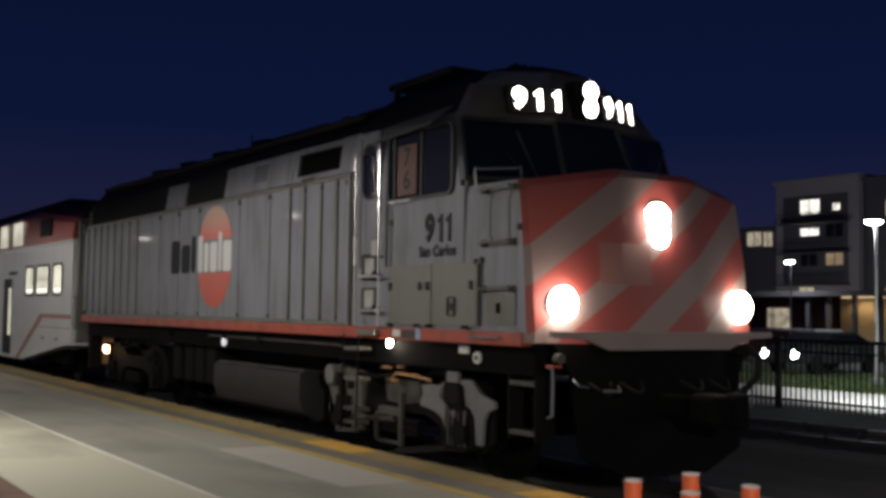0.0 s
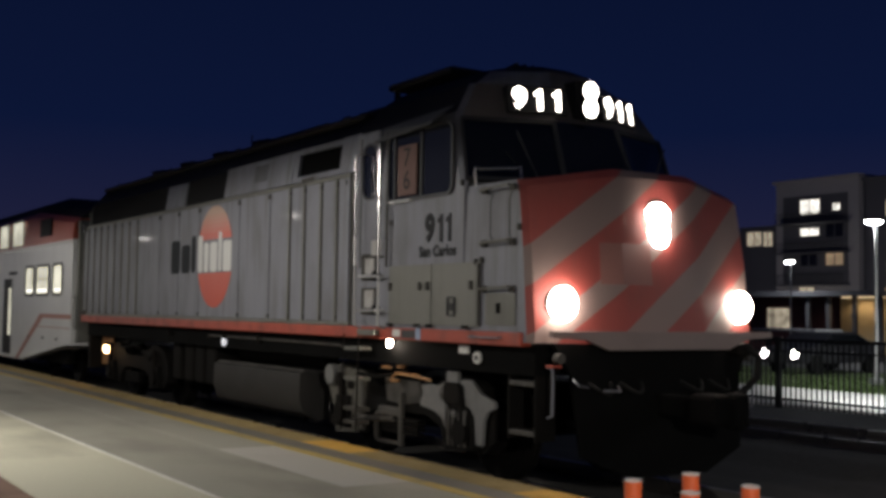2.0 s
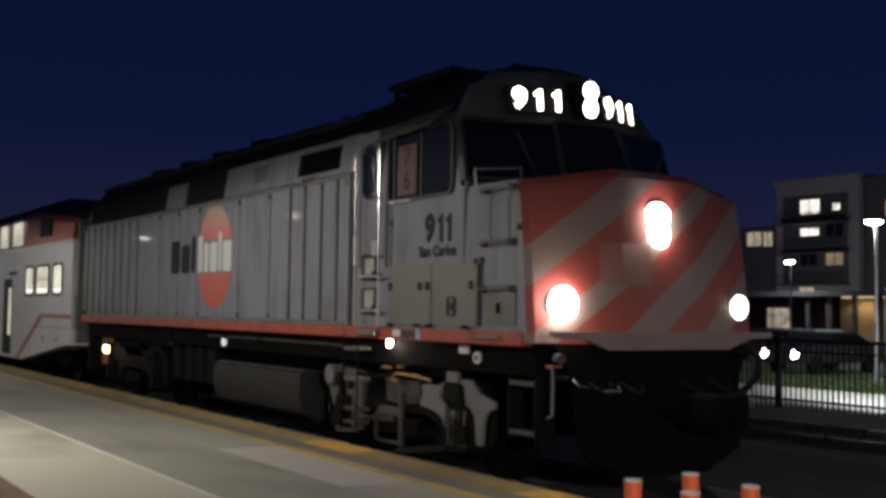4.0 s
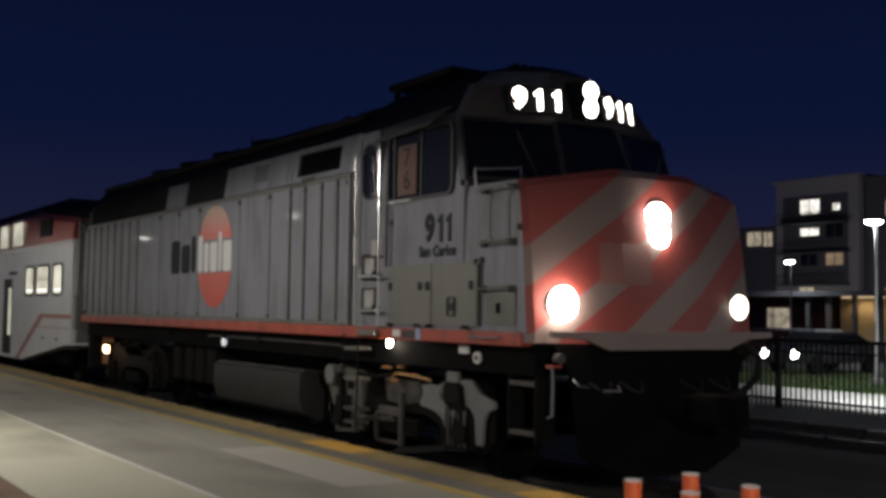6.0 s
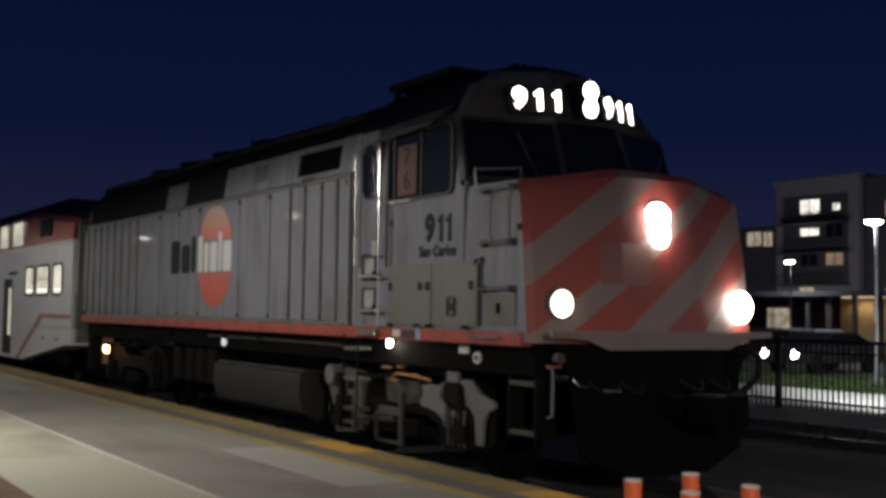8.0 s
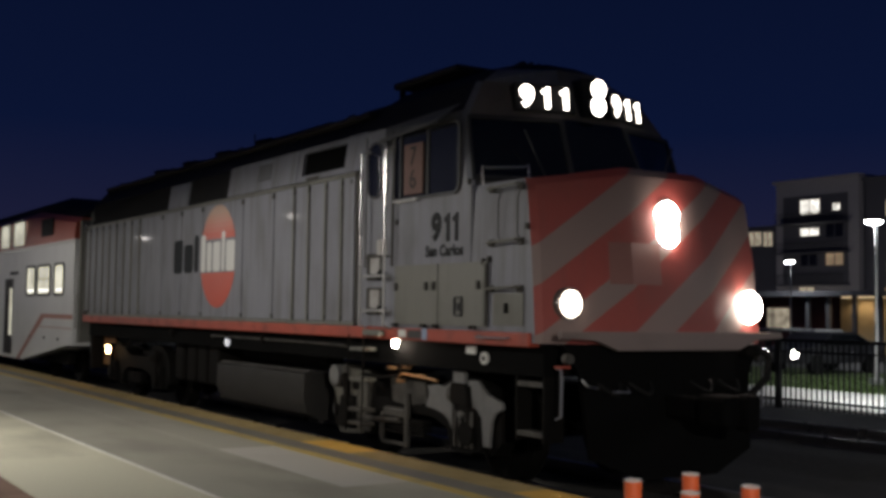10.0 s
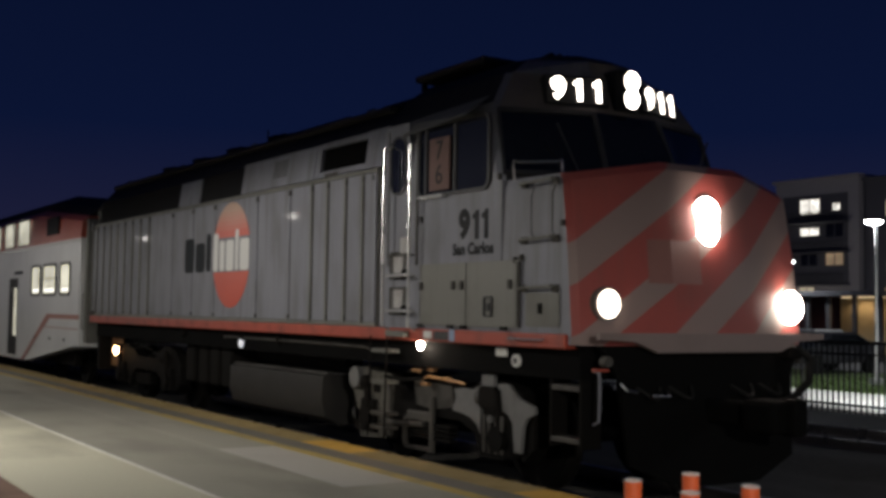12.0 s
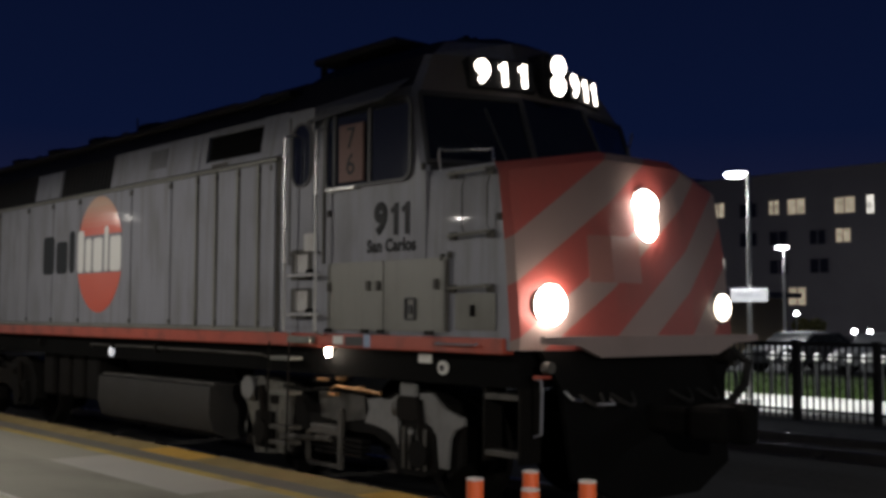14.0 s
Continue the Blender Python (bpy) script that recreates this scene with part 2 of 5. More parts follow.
def striped_nose():
    """Red paint with slanting grey bands."""
    m = shader("striped_nose_paint", (0.29, 0.062, 0.052), 0.5, 0, 50, 0.12, 0.03, 0.55, (0.18, 0.07, 0.06), 1.4, streaks=0.3)
    nt = m.node_tree
    b = nt.nodes["Principled BSDF"]
    red = b.inputs["Base Color"].links[0].from_socket
    tc = nt.nodes.new("ShaderNodeTexCoord")
    sp = nt.nodes.new("ShaderNodeSeparateXYZ")
    nt.links.new(tc.outputs["Object"], sp.inputs[0])
    mu = nt.nodes.new("ShaderNodeMath")
    mu.operation = "MULTIPLY_ADD"
    nt.links.new(sp.outputs["Z"], mu.inputs[0])
    mu.inputs[1].default_value, mu.inputs[2].default_value = -1.37, 4.0
    ad = nt.nodes.new("ShaderNodeMath")
    nt.links.new(mu.outputs[0], ad.inputs[0])
    nt.links.new(sp.outputs["Y"], ad.inputs[1])
    mr = nt.nodes.new("ShaderNodeMapRange")
    mr.inputs["From Min"].default_value, mr.inputs["From Max"].default_value = -4, 4
    nt.links.new(ad.outputs[0], mr.inputs["Value"])
    ramp = nt.nodes.new("ShaderNodeValToRGB")
    ramp.color_ramp.interpolation = "CONSTANT"
    cuts = [(-4, 0), (-0.86, 1), (-0.32, 0), (0.29, 1), (0.66, 0), (1.23, 1), (1.78, 0), (2.3, 1), (2.8, 0)]
    e = ramp.color_ramp.elements
    e[0].position, e[0].color = 0, (0, 0, 0, 1)
    e[1].position, e[1].color = (cuts[1][0] + 4) / 8, (1, 1, 1, 1)
    for s, v in cuts[2:]:
        k = e.new((s + 4) / 8)
        k.color = (v, v, v, 1)
    nt.links.new(mr.outputs[0], ramp.inputs[0])
    mx = nt.nodes.new("ShaderNodeMix")
    mx.data_type = "RGBA"
    nt.links.new(ramp.outputs[0], mx.inputs["Factor"])
    nt.links.new(red, mx.inputs[6])
    mx.inputs[7].default_value = (0.225, 0.165, 0.152, 1)
    nt.links.new(mx.outputs[2], b.inputs["Base Color"])
    return m


NOSE_PAINT = striped_nose()

# ---- mesh helpers ----


def finish(bm, mat, name, smooth=False):
    bmesh.ops.recalc_face_normals(bm, faces=bm.faces)
    me = bpy.data.meshes.new(name)
    bm.to_mesh(me)
    bm.free()
    for m in (mat if isinstance(mat, (list, tuple)) else [mat]):
        me.materials.append(m)
    if smooth:
        for p in me.polygons:
            p.use_smooth = True
        me.set_sharp_from_angle(angle=radians(35))
    return me


def base_of(ob):
    v = Vector((0, 0, 0))
    while ob is not None:
        v += ob.location
        ob = ob.parent
    return v


def part(name, bm, mat, parent, label="", smooth=False, at=None):
    """One mesh under a thing; the vertices are given in the place's own metres. at: the part's own origin."""
    me = finish(bm, mat, name, smooth)
    ob = new(name, me)
    if parent is not None:
        ob.parent = parent
    origin = base_of(parent) if parent is not None else Vector((0, 0, 0))
    if at is not None:
        ob.location = Vector(at) - origin
        origin = Vector(at)
    me.transform(Matrix.Translation(-origin))
    if label:
        tagged(ob, label)
    return ob


def thing(name, bm, mat, label, category, group="", kind="", smooth=False, at=(0, 0, 0)):
    ob = part(name, bm, mat, None, "", smooth, at)
    return tagged(ob, label, category, group, kind)


def holder(name, at, label, category, group="", kind=""):
    ob = new(name)
    ob.location = at
    ob.empty_display_size = 0.2
    return tagged(ob, label, category, group, kind)


def box(bm, x0, x1, y0, y1, z0, z1, bevel=0.0, m=None, mat=0):
    r = bmesh.ops.create_cube(bm, size=1)
    vs = r["verts"]
    for v in vs:
        v.co = Vector(((x0 + x1) / 2 + v.co.x * (x1 - x0), (y0 + y1) / 2 + v.co.y * (y1 - y0), (z0 + z1) / 2 + v.co.z * (z1 - z0)))
    fs = list({f for v in vs for f in v.link_faces})
    for f in fs:
        f.material_index = mat
    if bevel > 0:
        es = list({e for v in vs for e in v.link_edges})
        rb = bmesh.ops.bevel(bm, geom=es, offset=bevel, segments=2, affect="EDGES", profile=0.5)
        vs = list({v for f in rb["faces"] for v in f.verts})
        for f in rb["faces"]:
            f.material_index = mat
    if m is not None:
        bmesh.ops.transform(bm, matrix=m, verts=list(set(vs)))
    return bm


def rod(bm, p, q, r, seg=12, r2=None, mat=0):
    p, q = Vector(p), Vector(q)
    d = q - p
    m = Matrix.Translation((p + q) / 2) @ d.to_track_quat("Z", "Y").to_matrix().to_4x4()
    res = bmesh.ops.create_cone(bm, cap_ends=True, segments=seg, radius1=r, radius2=r if r2 is None else r2, depth=d.length, matrix=m)
    for f in {f for v in res["verts"] for f in v.link_faces}:
        f.material_index = mat
    return bm


def ball(bm, c, r, u=12, v=8, squash=(1, 1, 1)):
    m = Matrix.Translation(c) @ Matrix.Diagonal((*squash, 1))
    bmesh.ops.create_uvsphere(bm, u_segments=u, v_segments=v, radius=r, matrix=m)
    return bm


def pipe(bm, pts, r, seg=8):
    pts = [Vector(p) for p in pts]
    rings = []
    side = None
    for i, p in enumerate(pts):
        d = (pts[min(i + 1, len(pts) - 1)] - pts[max(i - 1, 0)]).normalized()
        if side is None:
            side = d.orthogonal().normalized()
        side = (side - d * side.dot(d)).normalized()
        other = d.cross(side)
        rings.append([bm.verts.new(p + (side * math.cos(2 * math.pi * k / seg) + other * math.sin(2 * math.pi * k / seg)) * r) for k in range(seg)])
    for a, b in zip(rings, rings[1:]):
        for k in range(seg):
            bm.faces.new((a[k], a[(k + 1) % seg], b[(k + 1) % seg], b[k]))
    bm.faces.new(rings[0])
    bm.faces.new(rings[-1][::-1])
    return bm


def extrude_poly(bm, pts, vec, mat=0):
    """A closed solid from a flat outline and a vector."""
    vec = Vector(vec)
    a = [bm.verts.new(p) for p in pts]
    b = [bm.verts.new(Vector(p) + vec) for p in pts]
    n = len(pts)
    fs = [bm.faces.new(a), bm.faces.new(b[::-1])]
    for i in range(n):
        fs.append(bm.faces.new((a[i], b[i], b[(i + 1) % n], a[(i + 1) % n])))
    for f in fs:
        f.material_index = mat
    return bm


def rounded(w, h, r, seg=4):
    """Outline of a rounded rectangle about the origin."""
    out = []
    for cx, cy, a0 in ((w / 2 - r, h / 2 - r, 0), (-w / 2 + r, h / 2 - r, 90), (-w / 2 + r, -h / 2 + r, 180), (w / 2 - r, -h / 2 + r, 270)):
        for i in range(seg + 1):
            a = radians(a0 + 90 * i / seg)
            out.append((cx + r * math.cos(a), cy + r * math.sin(a)))
    return out


def side_plate(bm, x0, x1, z0, z1, y, thick, r=0.03, mat=0):
    """A rounded plate on a side wall that faces -y."""
    pts = [((x0 + x1) / 2 + u, y, (z0 + z1) / 2 + v) for u, v in rounded(x1 - x0, z1 - z0, r)]
    return extrude_poly(bm, pts, (0, -thick, 0), mat)


def side_ring(bm, x0, x1, z0, z1, y, thick, width, r=0.04):
    """A rounded frame round an opening on a side wall that faces -y."""
    cx, cz = (x0 + x1) / 2, (z0 + z1) / 2
    inn = [(cx + u, cz + v) for u, v in rounded(x1 - x0, z1 - z0, r)]
    out = [(cx + u, cz + v) for u, v in rounded(x1 - x0 + 2 * width, z1 - z0 + 2 * width, r + width)]
    n = len(inn)
    vs = [[bm.verts.new((p[0], yy, p[1])) for p in ring] for ring in (inn, out) for yy in (y, y - thick)]
    i0, i1, o0, o1 = vs
    for i in range(n):
        j = (i + 1) % n
        bm.faces.new((i1[i], i1[j], o1[j], o1[i]))
        bm.faces.new((o0[i], o0[j], i0[j], i0[i]))
        bm.faces.new((i0[i], i0[j], i1[j], i1[i]))
        bm.faces.new((o1[i], o1[j], o0[j], o0[i]))
    return bm


def text_mesh(body, size, depth=0.004, bold=0.0, spacing=1.0):
    """Letters as one welded solid; bold rounds their edges outward."""
    cu = bpy.data.curves.new("lettering", "FONT")
    cu.body, cu.size, cu.extrude, cu.bevel_depth, cu.bevel_resolution = body, size, depth, bold, 0
    cu.align_x, cu.align_y, cu.space_character = "CENTER", "CENTER", spacing
    ob = bpy.data.objects.new("lettering", cu)
    scene.collection.objects.link(ob)
    me = bpy.data.meshes.new_from_object(ob.evaluated_get(bpy.context.evaluated_depsgraph_get()))
    bpy.data.objects.remove(ob)
    bm = B()
    bm.from_mesh(me)
    bmesh.ops.remove_doubles(bm, verts=bm.verts, dist=1e-5)
    top = max(v.co.z for v in bm.verts)
    for v in bm.verts:
        v.co.z *= depth / top
    bm.to_mesh(me)
    bm.free()
    return me


def writing(name, body, size, m, mat, parent, depth=0.004, bold=0.0, spacing=1.0, label=""):
    me = text_mesh(body, size, depth, bold, spacing)
    me.materials.clear()
    me.materials.append(mat)
    ob = new(name, me)
    ob.parent = parent
    ob.matrix_basis = Matrix.Translation(-base_of(parent)) @ m
    if label:
        tagged(ob, label)
    return ob


def figure_one(name, height, m, mat, parent, depth, label=""):
    """A heavy figure one with a flag at its top."""
    prof = [(-0.02, -0.5), (0.19, -0.5), (0.19, 0.5), (0.04, 0.5), (-0.02, 0.40), (-0.17, 0.35), (-0.17, 0.20), (-0.02, 0.20)]
    me = finish(extrude_poly(B(), [(x * height, y * height, 0) for x, y in prof], (0, 0, depth)), mat, name)
    ob = new(name, me)
    ob.parent = parent
    ob.matrix_basis = Matrix.Translation(-base_of(parent)) @ m
    if label:
        tagged(ob, label)
    return ob


def B():
    return bmesh.new()


# ---- ground, tracks, platform ----
thing("ground", box(B(), -600, 600, -400, 900, -1.4, -0.32), ASPHALT, "dark asphalt and earth ground reaching to the horizon", "ground", kind="structure")


def ballast_bed():
    bm = B()
    xs = [-70 + i * 0.5 for i in range(260)]
    ys = [-1.62 + i * 0.42 for i in range(26)]
    rows = []
    for x in xs:
        rows.append([bm.verts.new((x, y, -0.14 + 0.05 * noise.noise((x * 1.7, y * 1.7, 0)) - (0.12 if abs(y - 3.4) < 0.9 else 0))) for y in ys])
    for a, b in zip(rows, rows[1:]):
        for j in range(len(ys) - 1):
            bm.faces.new((a[j], b[j], b[j + 1], a[j + 1]))
    return bm


thing("ballast", ballast_bed(), BALLAST, "dark crushed stone ballast between the rails", "ballast", kind="stuff", smooth=True)


def rail_mesh(y):
    prof = [(-0.075, -0.17), (0.075, -0.17), (0.07, -0.15), (0.012, -0.13), (0.01, -0.045), (0.036, -0.035), (0.036, -0.004), (0.03, 0), (-0.03, 0), (-0.036, -0.004), (-0.036, -0.035), (-0.01, -0.045), (-0.012, -0.13), (-0.07, -0.15)]
    return extrude_poly(B(), [(-70, y + a, b) for a, b in prof], (130, 0, 0))


for track_y in (0.0, 6.75):
    for side in (-0.755, 0.755):
        thing("rail", rail_mesh(track_y + side), RAIL_TOP, "worn steel running rail on concrete ties", "rail", "rails", "structure")
tie_first = thing("tie", box(B(), -0.13, 0.13, -1.3, 1.3, -0.32, -0.165, 0.02), TIE, "grey concrete tie half sunk in ballast", "tie", "ties", at=(0, 0, 0))
tie_first.location = (14.0, 0, 0)
for i in range(70):
    for track_y in (0.0, 6.75):
        if i or track_y:
            copy_thing(tie_first, pose(14.0 - 0.61 * i, track_y, 0))

# platform: slabs of concrete, a tactile edge and a painted line
EDGE = -1.65
platform = holder("platform", (0, -4, 0), "grey concrete station platform with yellow tactile edge", "platform", kind="structure")
part("slab", box(B(), -70, 30, -22, EDGE - 0.02, -0.32, 0.19), CONCRETE, platform)


def slab_tiles():
    # large concrete panels
    for i in range(22):
        x1 = 13.0 - i * 3.05
        for y0, y1, mat in ((-3.20, -2.513, CONCRETE_MID), (-4.385, -3.204, CONCRETE_MID), (-5.72, -4.43, CONCRETE)):
            pale = i == 5 and y0 > -3.21
            part("concrete_panel", box(B(), x1 - 3.035, x1, y0, y1, 0.15, 0.2, 0.006), CONCRETE_PALE if pale else mat, platform)
    part("joint_strip", box(B(), -70, 13, -4.425, -4.39, 0.15, 0.203), JOINT, platform, "pale joint line along the platform")
    part("yellow_line", box(B(), -70, 13, -2.51, -2.36, 0.15, 0.201), YELLOW_LINE, platform, "worn yellow safety line")
    part("grey_band", box(B(), -70, 13, -2.355, -2.06, 0.15, 0.2), CONCRETE_GRAY, platform)


slab_tiles()


def tactile_tile():
    bm = B()
    box(bm, -0.30, 0.30, -0.205, 0.205, -0.03, 0.0, 0.004)
    for i in range(10):
        for j in range(7):
            c = Vector((-0.27 + 0.06 * i, -0.18 + 0.06 * j, 0))
            vs = [bm.verts.new(c + Vector((0.017 * math.cos(a), 0.017 * math.sin(a), 0))) for a in (0.4, 2.0, 3.5, 5.1)]
            top = [bm.verts.new(c + Vector((0.010 * math.cos(a), 0.010 * math.sin(a), 0.006))) for a in (0.4, 2.0, 3.5, 5.1)]
            bm.faces.new(top)
            for k in range(4):
                bm.faces.new((vs[k], vs[(k + 1) % 4], top[(k + 1) % 4], top[k]))
    return bm


tile_mesh = finish(tactile_tile(), YELLOW, "tactile_tile")
tile_bright_mesh = finish(tactile_tile(), YELLOW_BRIGHT, "tactile_tile")
for i in range(72):
    # three tiles take a stronger orange than the rest
    tile = new("tactile_tile", tile_bright_mesh if i in (11, 17, 18) else tile_mesh)
    tile.parent = platform
    tile.location = Vector((5.77 - i * 0.61, EDGE - 0.205, 0.203)) - base_of(platform)
part("edge_stone", box(B(), -70, 13, EDGE - 0.41, EDGE, -0.3, 0.17, 0.01), CONCRETE_GRAY, platform)

paver_mesh = finish(box(B(), -0.098, 0.098, -0.098, 0.098, -0.03, 0.0, 0.004), PAVER, "paver")
for i in range(30):
    for j in range(8):
        pv = new("paver", paver_mesh)
        pv.parent = platform
        pv.location = Vector((-1.6 - i * 0.2, -5.84 - j * 0.2, 0.203)) - base_of(platform)

# ---- the diesel locomotive ----
loco = holder("locomotive", (-9.3, 0, 0), "silver and red diesel passenger locomotive with lit headlights", "locomotive")


def hood():
    prof = [(1.53, 1.60), (1.53, 3.46), (1.46, 3.50), (1.40, 3.92), (1.12, 4.24), (0.6, 4.36), (0, 4.38)]
    pts = [(-17.30, -y, z) for y, z in prof] + [(-17.30, y, z) for y, z in prof[-2::-1]]
    bm = extrude_poly(B(), pts, (12.05, 0, 0))
    bm.faces.ensure_lookup_table()
    for f in bm.faces:
        if f.calc_center_median().z > 3.93:
            f.material_index = 1
    return bm


part("hood", hood(), [GRIME_SHADE, BLACK], loco, "silver ribbed engine hood with black roof")
# shade below the sill is put into the underframe's colour
part("underframe", box(B(), -17.28, -1.75, -1.42, 1.42, 1.18, 1.47), SHADE_BLACK, loco)
for side in (1, -1):
    bm = B()
    box(bm, -17.32, -1.80, side * 1.5 - 0.07, side * 1.5 + 0.07, 1.465, 1.60, 0.012)
    part("sill", bm, RED, loco, "red painted side sill")

# side panels with raised seams
SEAMS = [-17.28, -16.95, -16.5, -16.03, -15.57, -15.1, -14.63, -14.16, -13.66, -12.4, -11.43, -10.45, -8.81, -7.71, -7.04, -6.59, -6.1, -5.66, -5.33]
for i, (a, b) in enumerate(zip(SEAMS, SEAMS[1:])):
    # wider gaps bare the dark hood as shadow lines beside the ribs
    ga = 0.034 if a < -13 or -7.1 < a < -5.4 else 0.018
    gb = 0.034 if b < -13 or -7.1 < b < -5.4 else 0.018
    part("side_panel", side_plate(B(), a + ga, b - gb, 1.655, 3.425, -1.53, 0.018, 0.012), SILVER, loco)
for i, a in enumerate(SEAMS):
    if a < -13 or -7.1 < a < -5.4:
        part("panel_rib", box(B(), a - 0.018, a + 0.018, -1.575, -1.53, 1.64, 3.44, 0.006), SILVER_DIRTY, loco)
for a in SEAMS[1:-1]:
    part("panel_latch", box(B(), a - 0.03, a + 0.03, -1.572, -1.545, 3.33, 3.40, 0.006), GRIME_SHADE, loco)
    part("panel_latch", box(B(), a - 0.025, a + 0.025, -1.565, -1.545, 1.67, 1.72, 0.006), GRIME_SHADE, loco)
part("stencil", side_plate(B(), -6.78, -6.42, 3.49, 3.54, -1.51, 0.004, 0.005), GRIME_SHADE, loco, "small unreadable stencil")
part("top_moulding", box(B(), -17.28, -5.3, -1.565, -1.44, 3.43, 3.475, 0.01), SILVER_DIRTY, loco)
part("bottom_moulding", box(B(), -17.28, -5.3, -1.56, -1.5, 1.6, 1.65, 0.01), SILVER_DIRTY, loco)


def sloped(x0, x1, z0, z1, out=0.0, thick=0.03, bm=None):
    """A plate on the hood's inward-leaning upper side."""
    bm = bm or B()
    k = (1.46 - 1.40) / (3.92 - 3.50)
    ya, yb = -(1.46 - k * (z0 - 3.5)) - out, -(1.46 - k * (z1 - 3.5)) - out
    return extrude_poly(bm, [(x0, ya, z0), (x1, ya, z0), (x1, yb, z1), (x0, yb, z1)], (0, -thick, 0))


# black intakes with slats, grey access panels between
for x0, x1 in ((-17.15, -12.32), (-11.34, -9.6)):
    part("air_intake", sloped(x0, x1, 3.5, 3.93, 0.0, 0.012), BLACK, loco, "black air intake screen")
    n = int((x1 - x0) / 0.12)
    for i in range(n):
        xx = x0 + 0.06 + i * 0.12
        part("intake_slat", sloped(xx, xx + 0.03, 3.51, 3.92, 0.012, 0.03), BLACK, loco)
part("access_panel", sloped(-12.28, -11.36, 3.5, 3.9, 0.0, 0.05), SILVER, loco)
panel = part("access_panel", sloped(-9.56, -7.12, 3.5, 3.95, 0.0, 0.05), SILVER, loco)
bm = B()
for i in range(7):
    sloped(-8.42, -7.98, 3.64 + i * 0.035, 3.655 + i * 0.035, 0.05, 0.012, bm)
part("vent_grille", bm, GRIME_SHADE, panel, "small louvred vent")
part("access_panel", sloped(-7.10, -6.96, 3.5, 3.95, 0.0, 0.05), SILVER, loco)
part("access_panel", sloped(-5.72, -5.25, 3.5, 3.97, 0.0, 0.05), SILVER, loco)
part("access_panel", sloped(-6.96, -5.72, 3.5, 3.575, 0.0, 0.05), SILVER, loco)
part("access_panel", sloped(-6.96, -5.72, 3.885, 3.96, 0.0, 0.05), SILVER, loco)
# flat near-black plate in place of a deep, shaded opening
part("louvre_opening", sloped(-6.95, -5.73, 3.575, 3.885, 0.0, 0.006), SHADE_BLACK, loco, "dark louvred opening")
for i in range(6):
    part("louvre_slat", sloped(-6.95, -5.73, 3.60 + i * 0.048, 3.612 + i * 0.048, 0.006, 0.02), SHADE_BLACK, loco)

# roof: fans, hatches, exhaust, edge drips
for x in (-15.6, -13.9, -12.2, -10.4):
    bm = B()
    rod(bm, (x, 0, 4.36), (x, 0, 4.55), 0.62, 28)
    rod(bm, (x, 0, 4.55), (x, 0, 4.58), 0.66, 28)
    fan = part("radiator_fan", bm, BLACK, loco, smooth=True)
    bm = B()
    for k in range(8):
        a = k * math.pi / 8
        rod(bm, (x - 0.6 * math.cos(a), -0.6 * math.sin(a), 4.595), (x + 0.6 * math.cos(a), 0.6 * math.sin(a), 4.595), 0.012, 6)
    part("fan_guard", bm, BLACK, fan)
part("roof_hatch", box(B(), -9.6, -7.6, -0.75, 0.75, 4.3, 4.50, 0.03), BLACK, loco)
part("exhaust_stack", box(B(), -7.3, -6.4, -0.42, 0.42, 4.3, 4.62, 0.04), BLACK, loco)
part("roof_walkway", box(B(), -17.1, -5.6, -1.22, -0.95, 4.22, 4.30, 0.02), BLACK, loco)
for i, x in enumerate((-16.2, -13.1, -9.9, -8.6, -6.2)):
    bm = B()
    pipe(bm, [(x - 0.09, -1.16, 4.22), (x - 0.09, -1.16, 4.33), (x + 0.09, -1.16, 4.33), (x + 0.09, -1.16, 4.22)], 0.015, 6)
    part("lifting_lug", bm, BLACK, loco)

# cab and nose shell, lofted from plan outlines at rising heights
LEVELS = [  # z, half width, corner x, middle x, middle half width
    (1.50, 1.53, -1.71, -1.44, 0.55),
    (1.62, 1.53, -1.70, -1.44, 0.55),
    (2.40, 1.52, -1.78, -1.52, 0.53),
    (3.02, 1.50, -1.88, -1.62, 0.50, 0.15),
    (3.10, 1.47, -1.96, -1.70, 0.50, 0.15)]
CAB = [
    (3.10, 1.53, -2.86, -2.42, 0.50),
    (3.45, 1.51, -2.97, -2.58, 0.48),
    (3.86, 1.46, -3.09, -2.74, 0.44),
    (3.95, 1.42, -3.12, -2.77, 0.42),
    (4.30, 1.18, -3.24, -2.90, 0.34),
    (4.50, 0.88, -3.40, -3.02, 0.28),
    (4.62, 0.50, -3.60, -3.30, 0.20)]


def shell(levels, back, cap=True):
    bm = B()
    rings = []
    for z, w, cx, mx, mw, *crown in levels:
        lift = crown[0] if crown else 0.0
        soft = 0.05
        pts = [(back, -w), (cx - soft, -w), (cx + soft * 0.4, -w + soft), (mx, -mw), (mx, mw), (cx + soft * 0.4, w - soft), (cx - soft, w), (back, w)]
        rings.append([bm.verts.new((x, y, z + (lift if i in (3, 4) else 0))) for i, (x, y) in enumerate(pts)])
    for a, b in zip(rings, rings[1:]):
        for i in range(7):
            bm.faces.new((a[i], a[i + 1], b[i + 1], b[i]))
        bm.faces.new((a[7], a[0], b[0], b[7]))
    bm.faces.new(rings[0])
    bm.faces.new(rings[-1][::-1])
    return bm


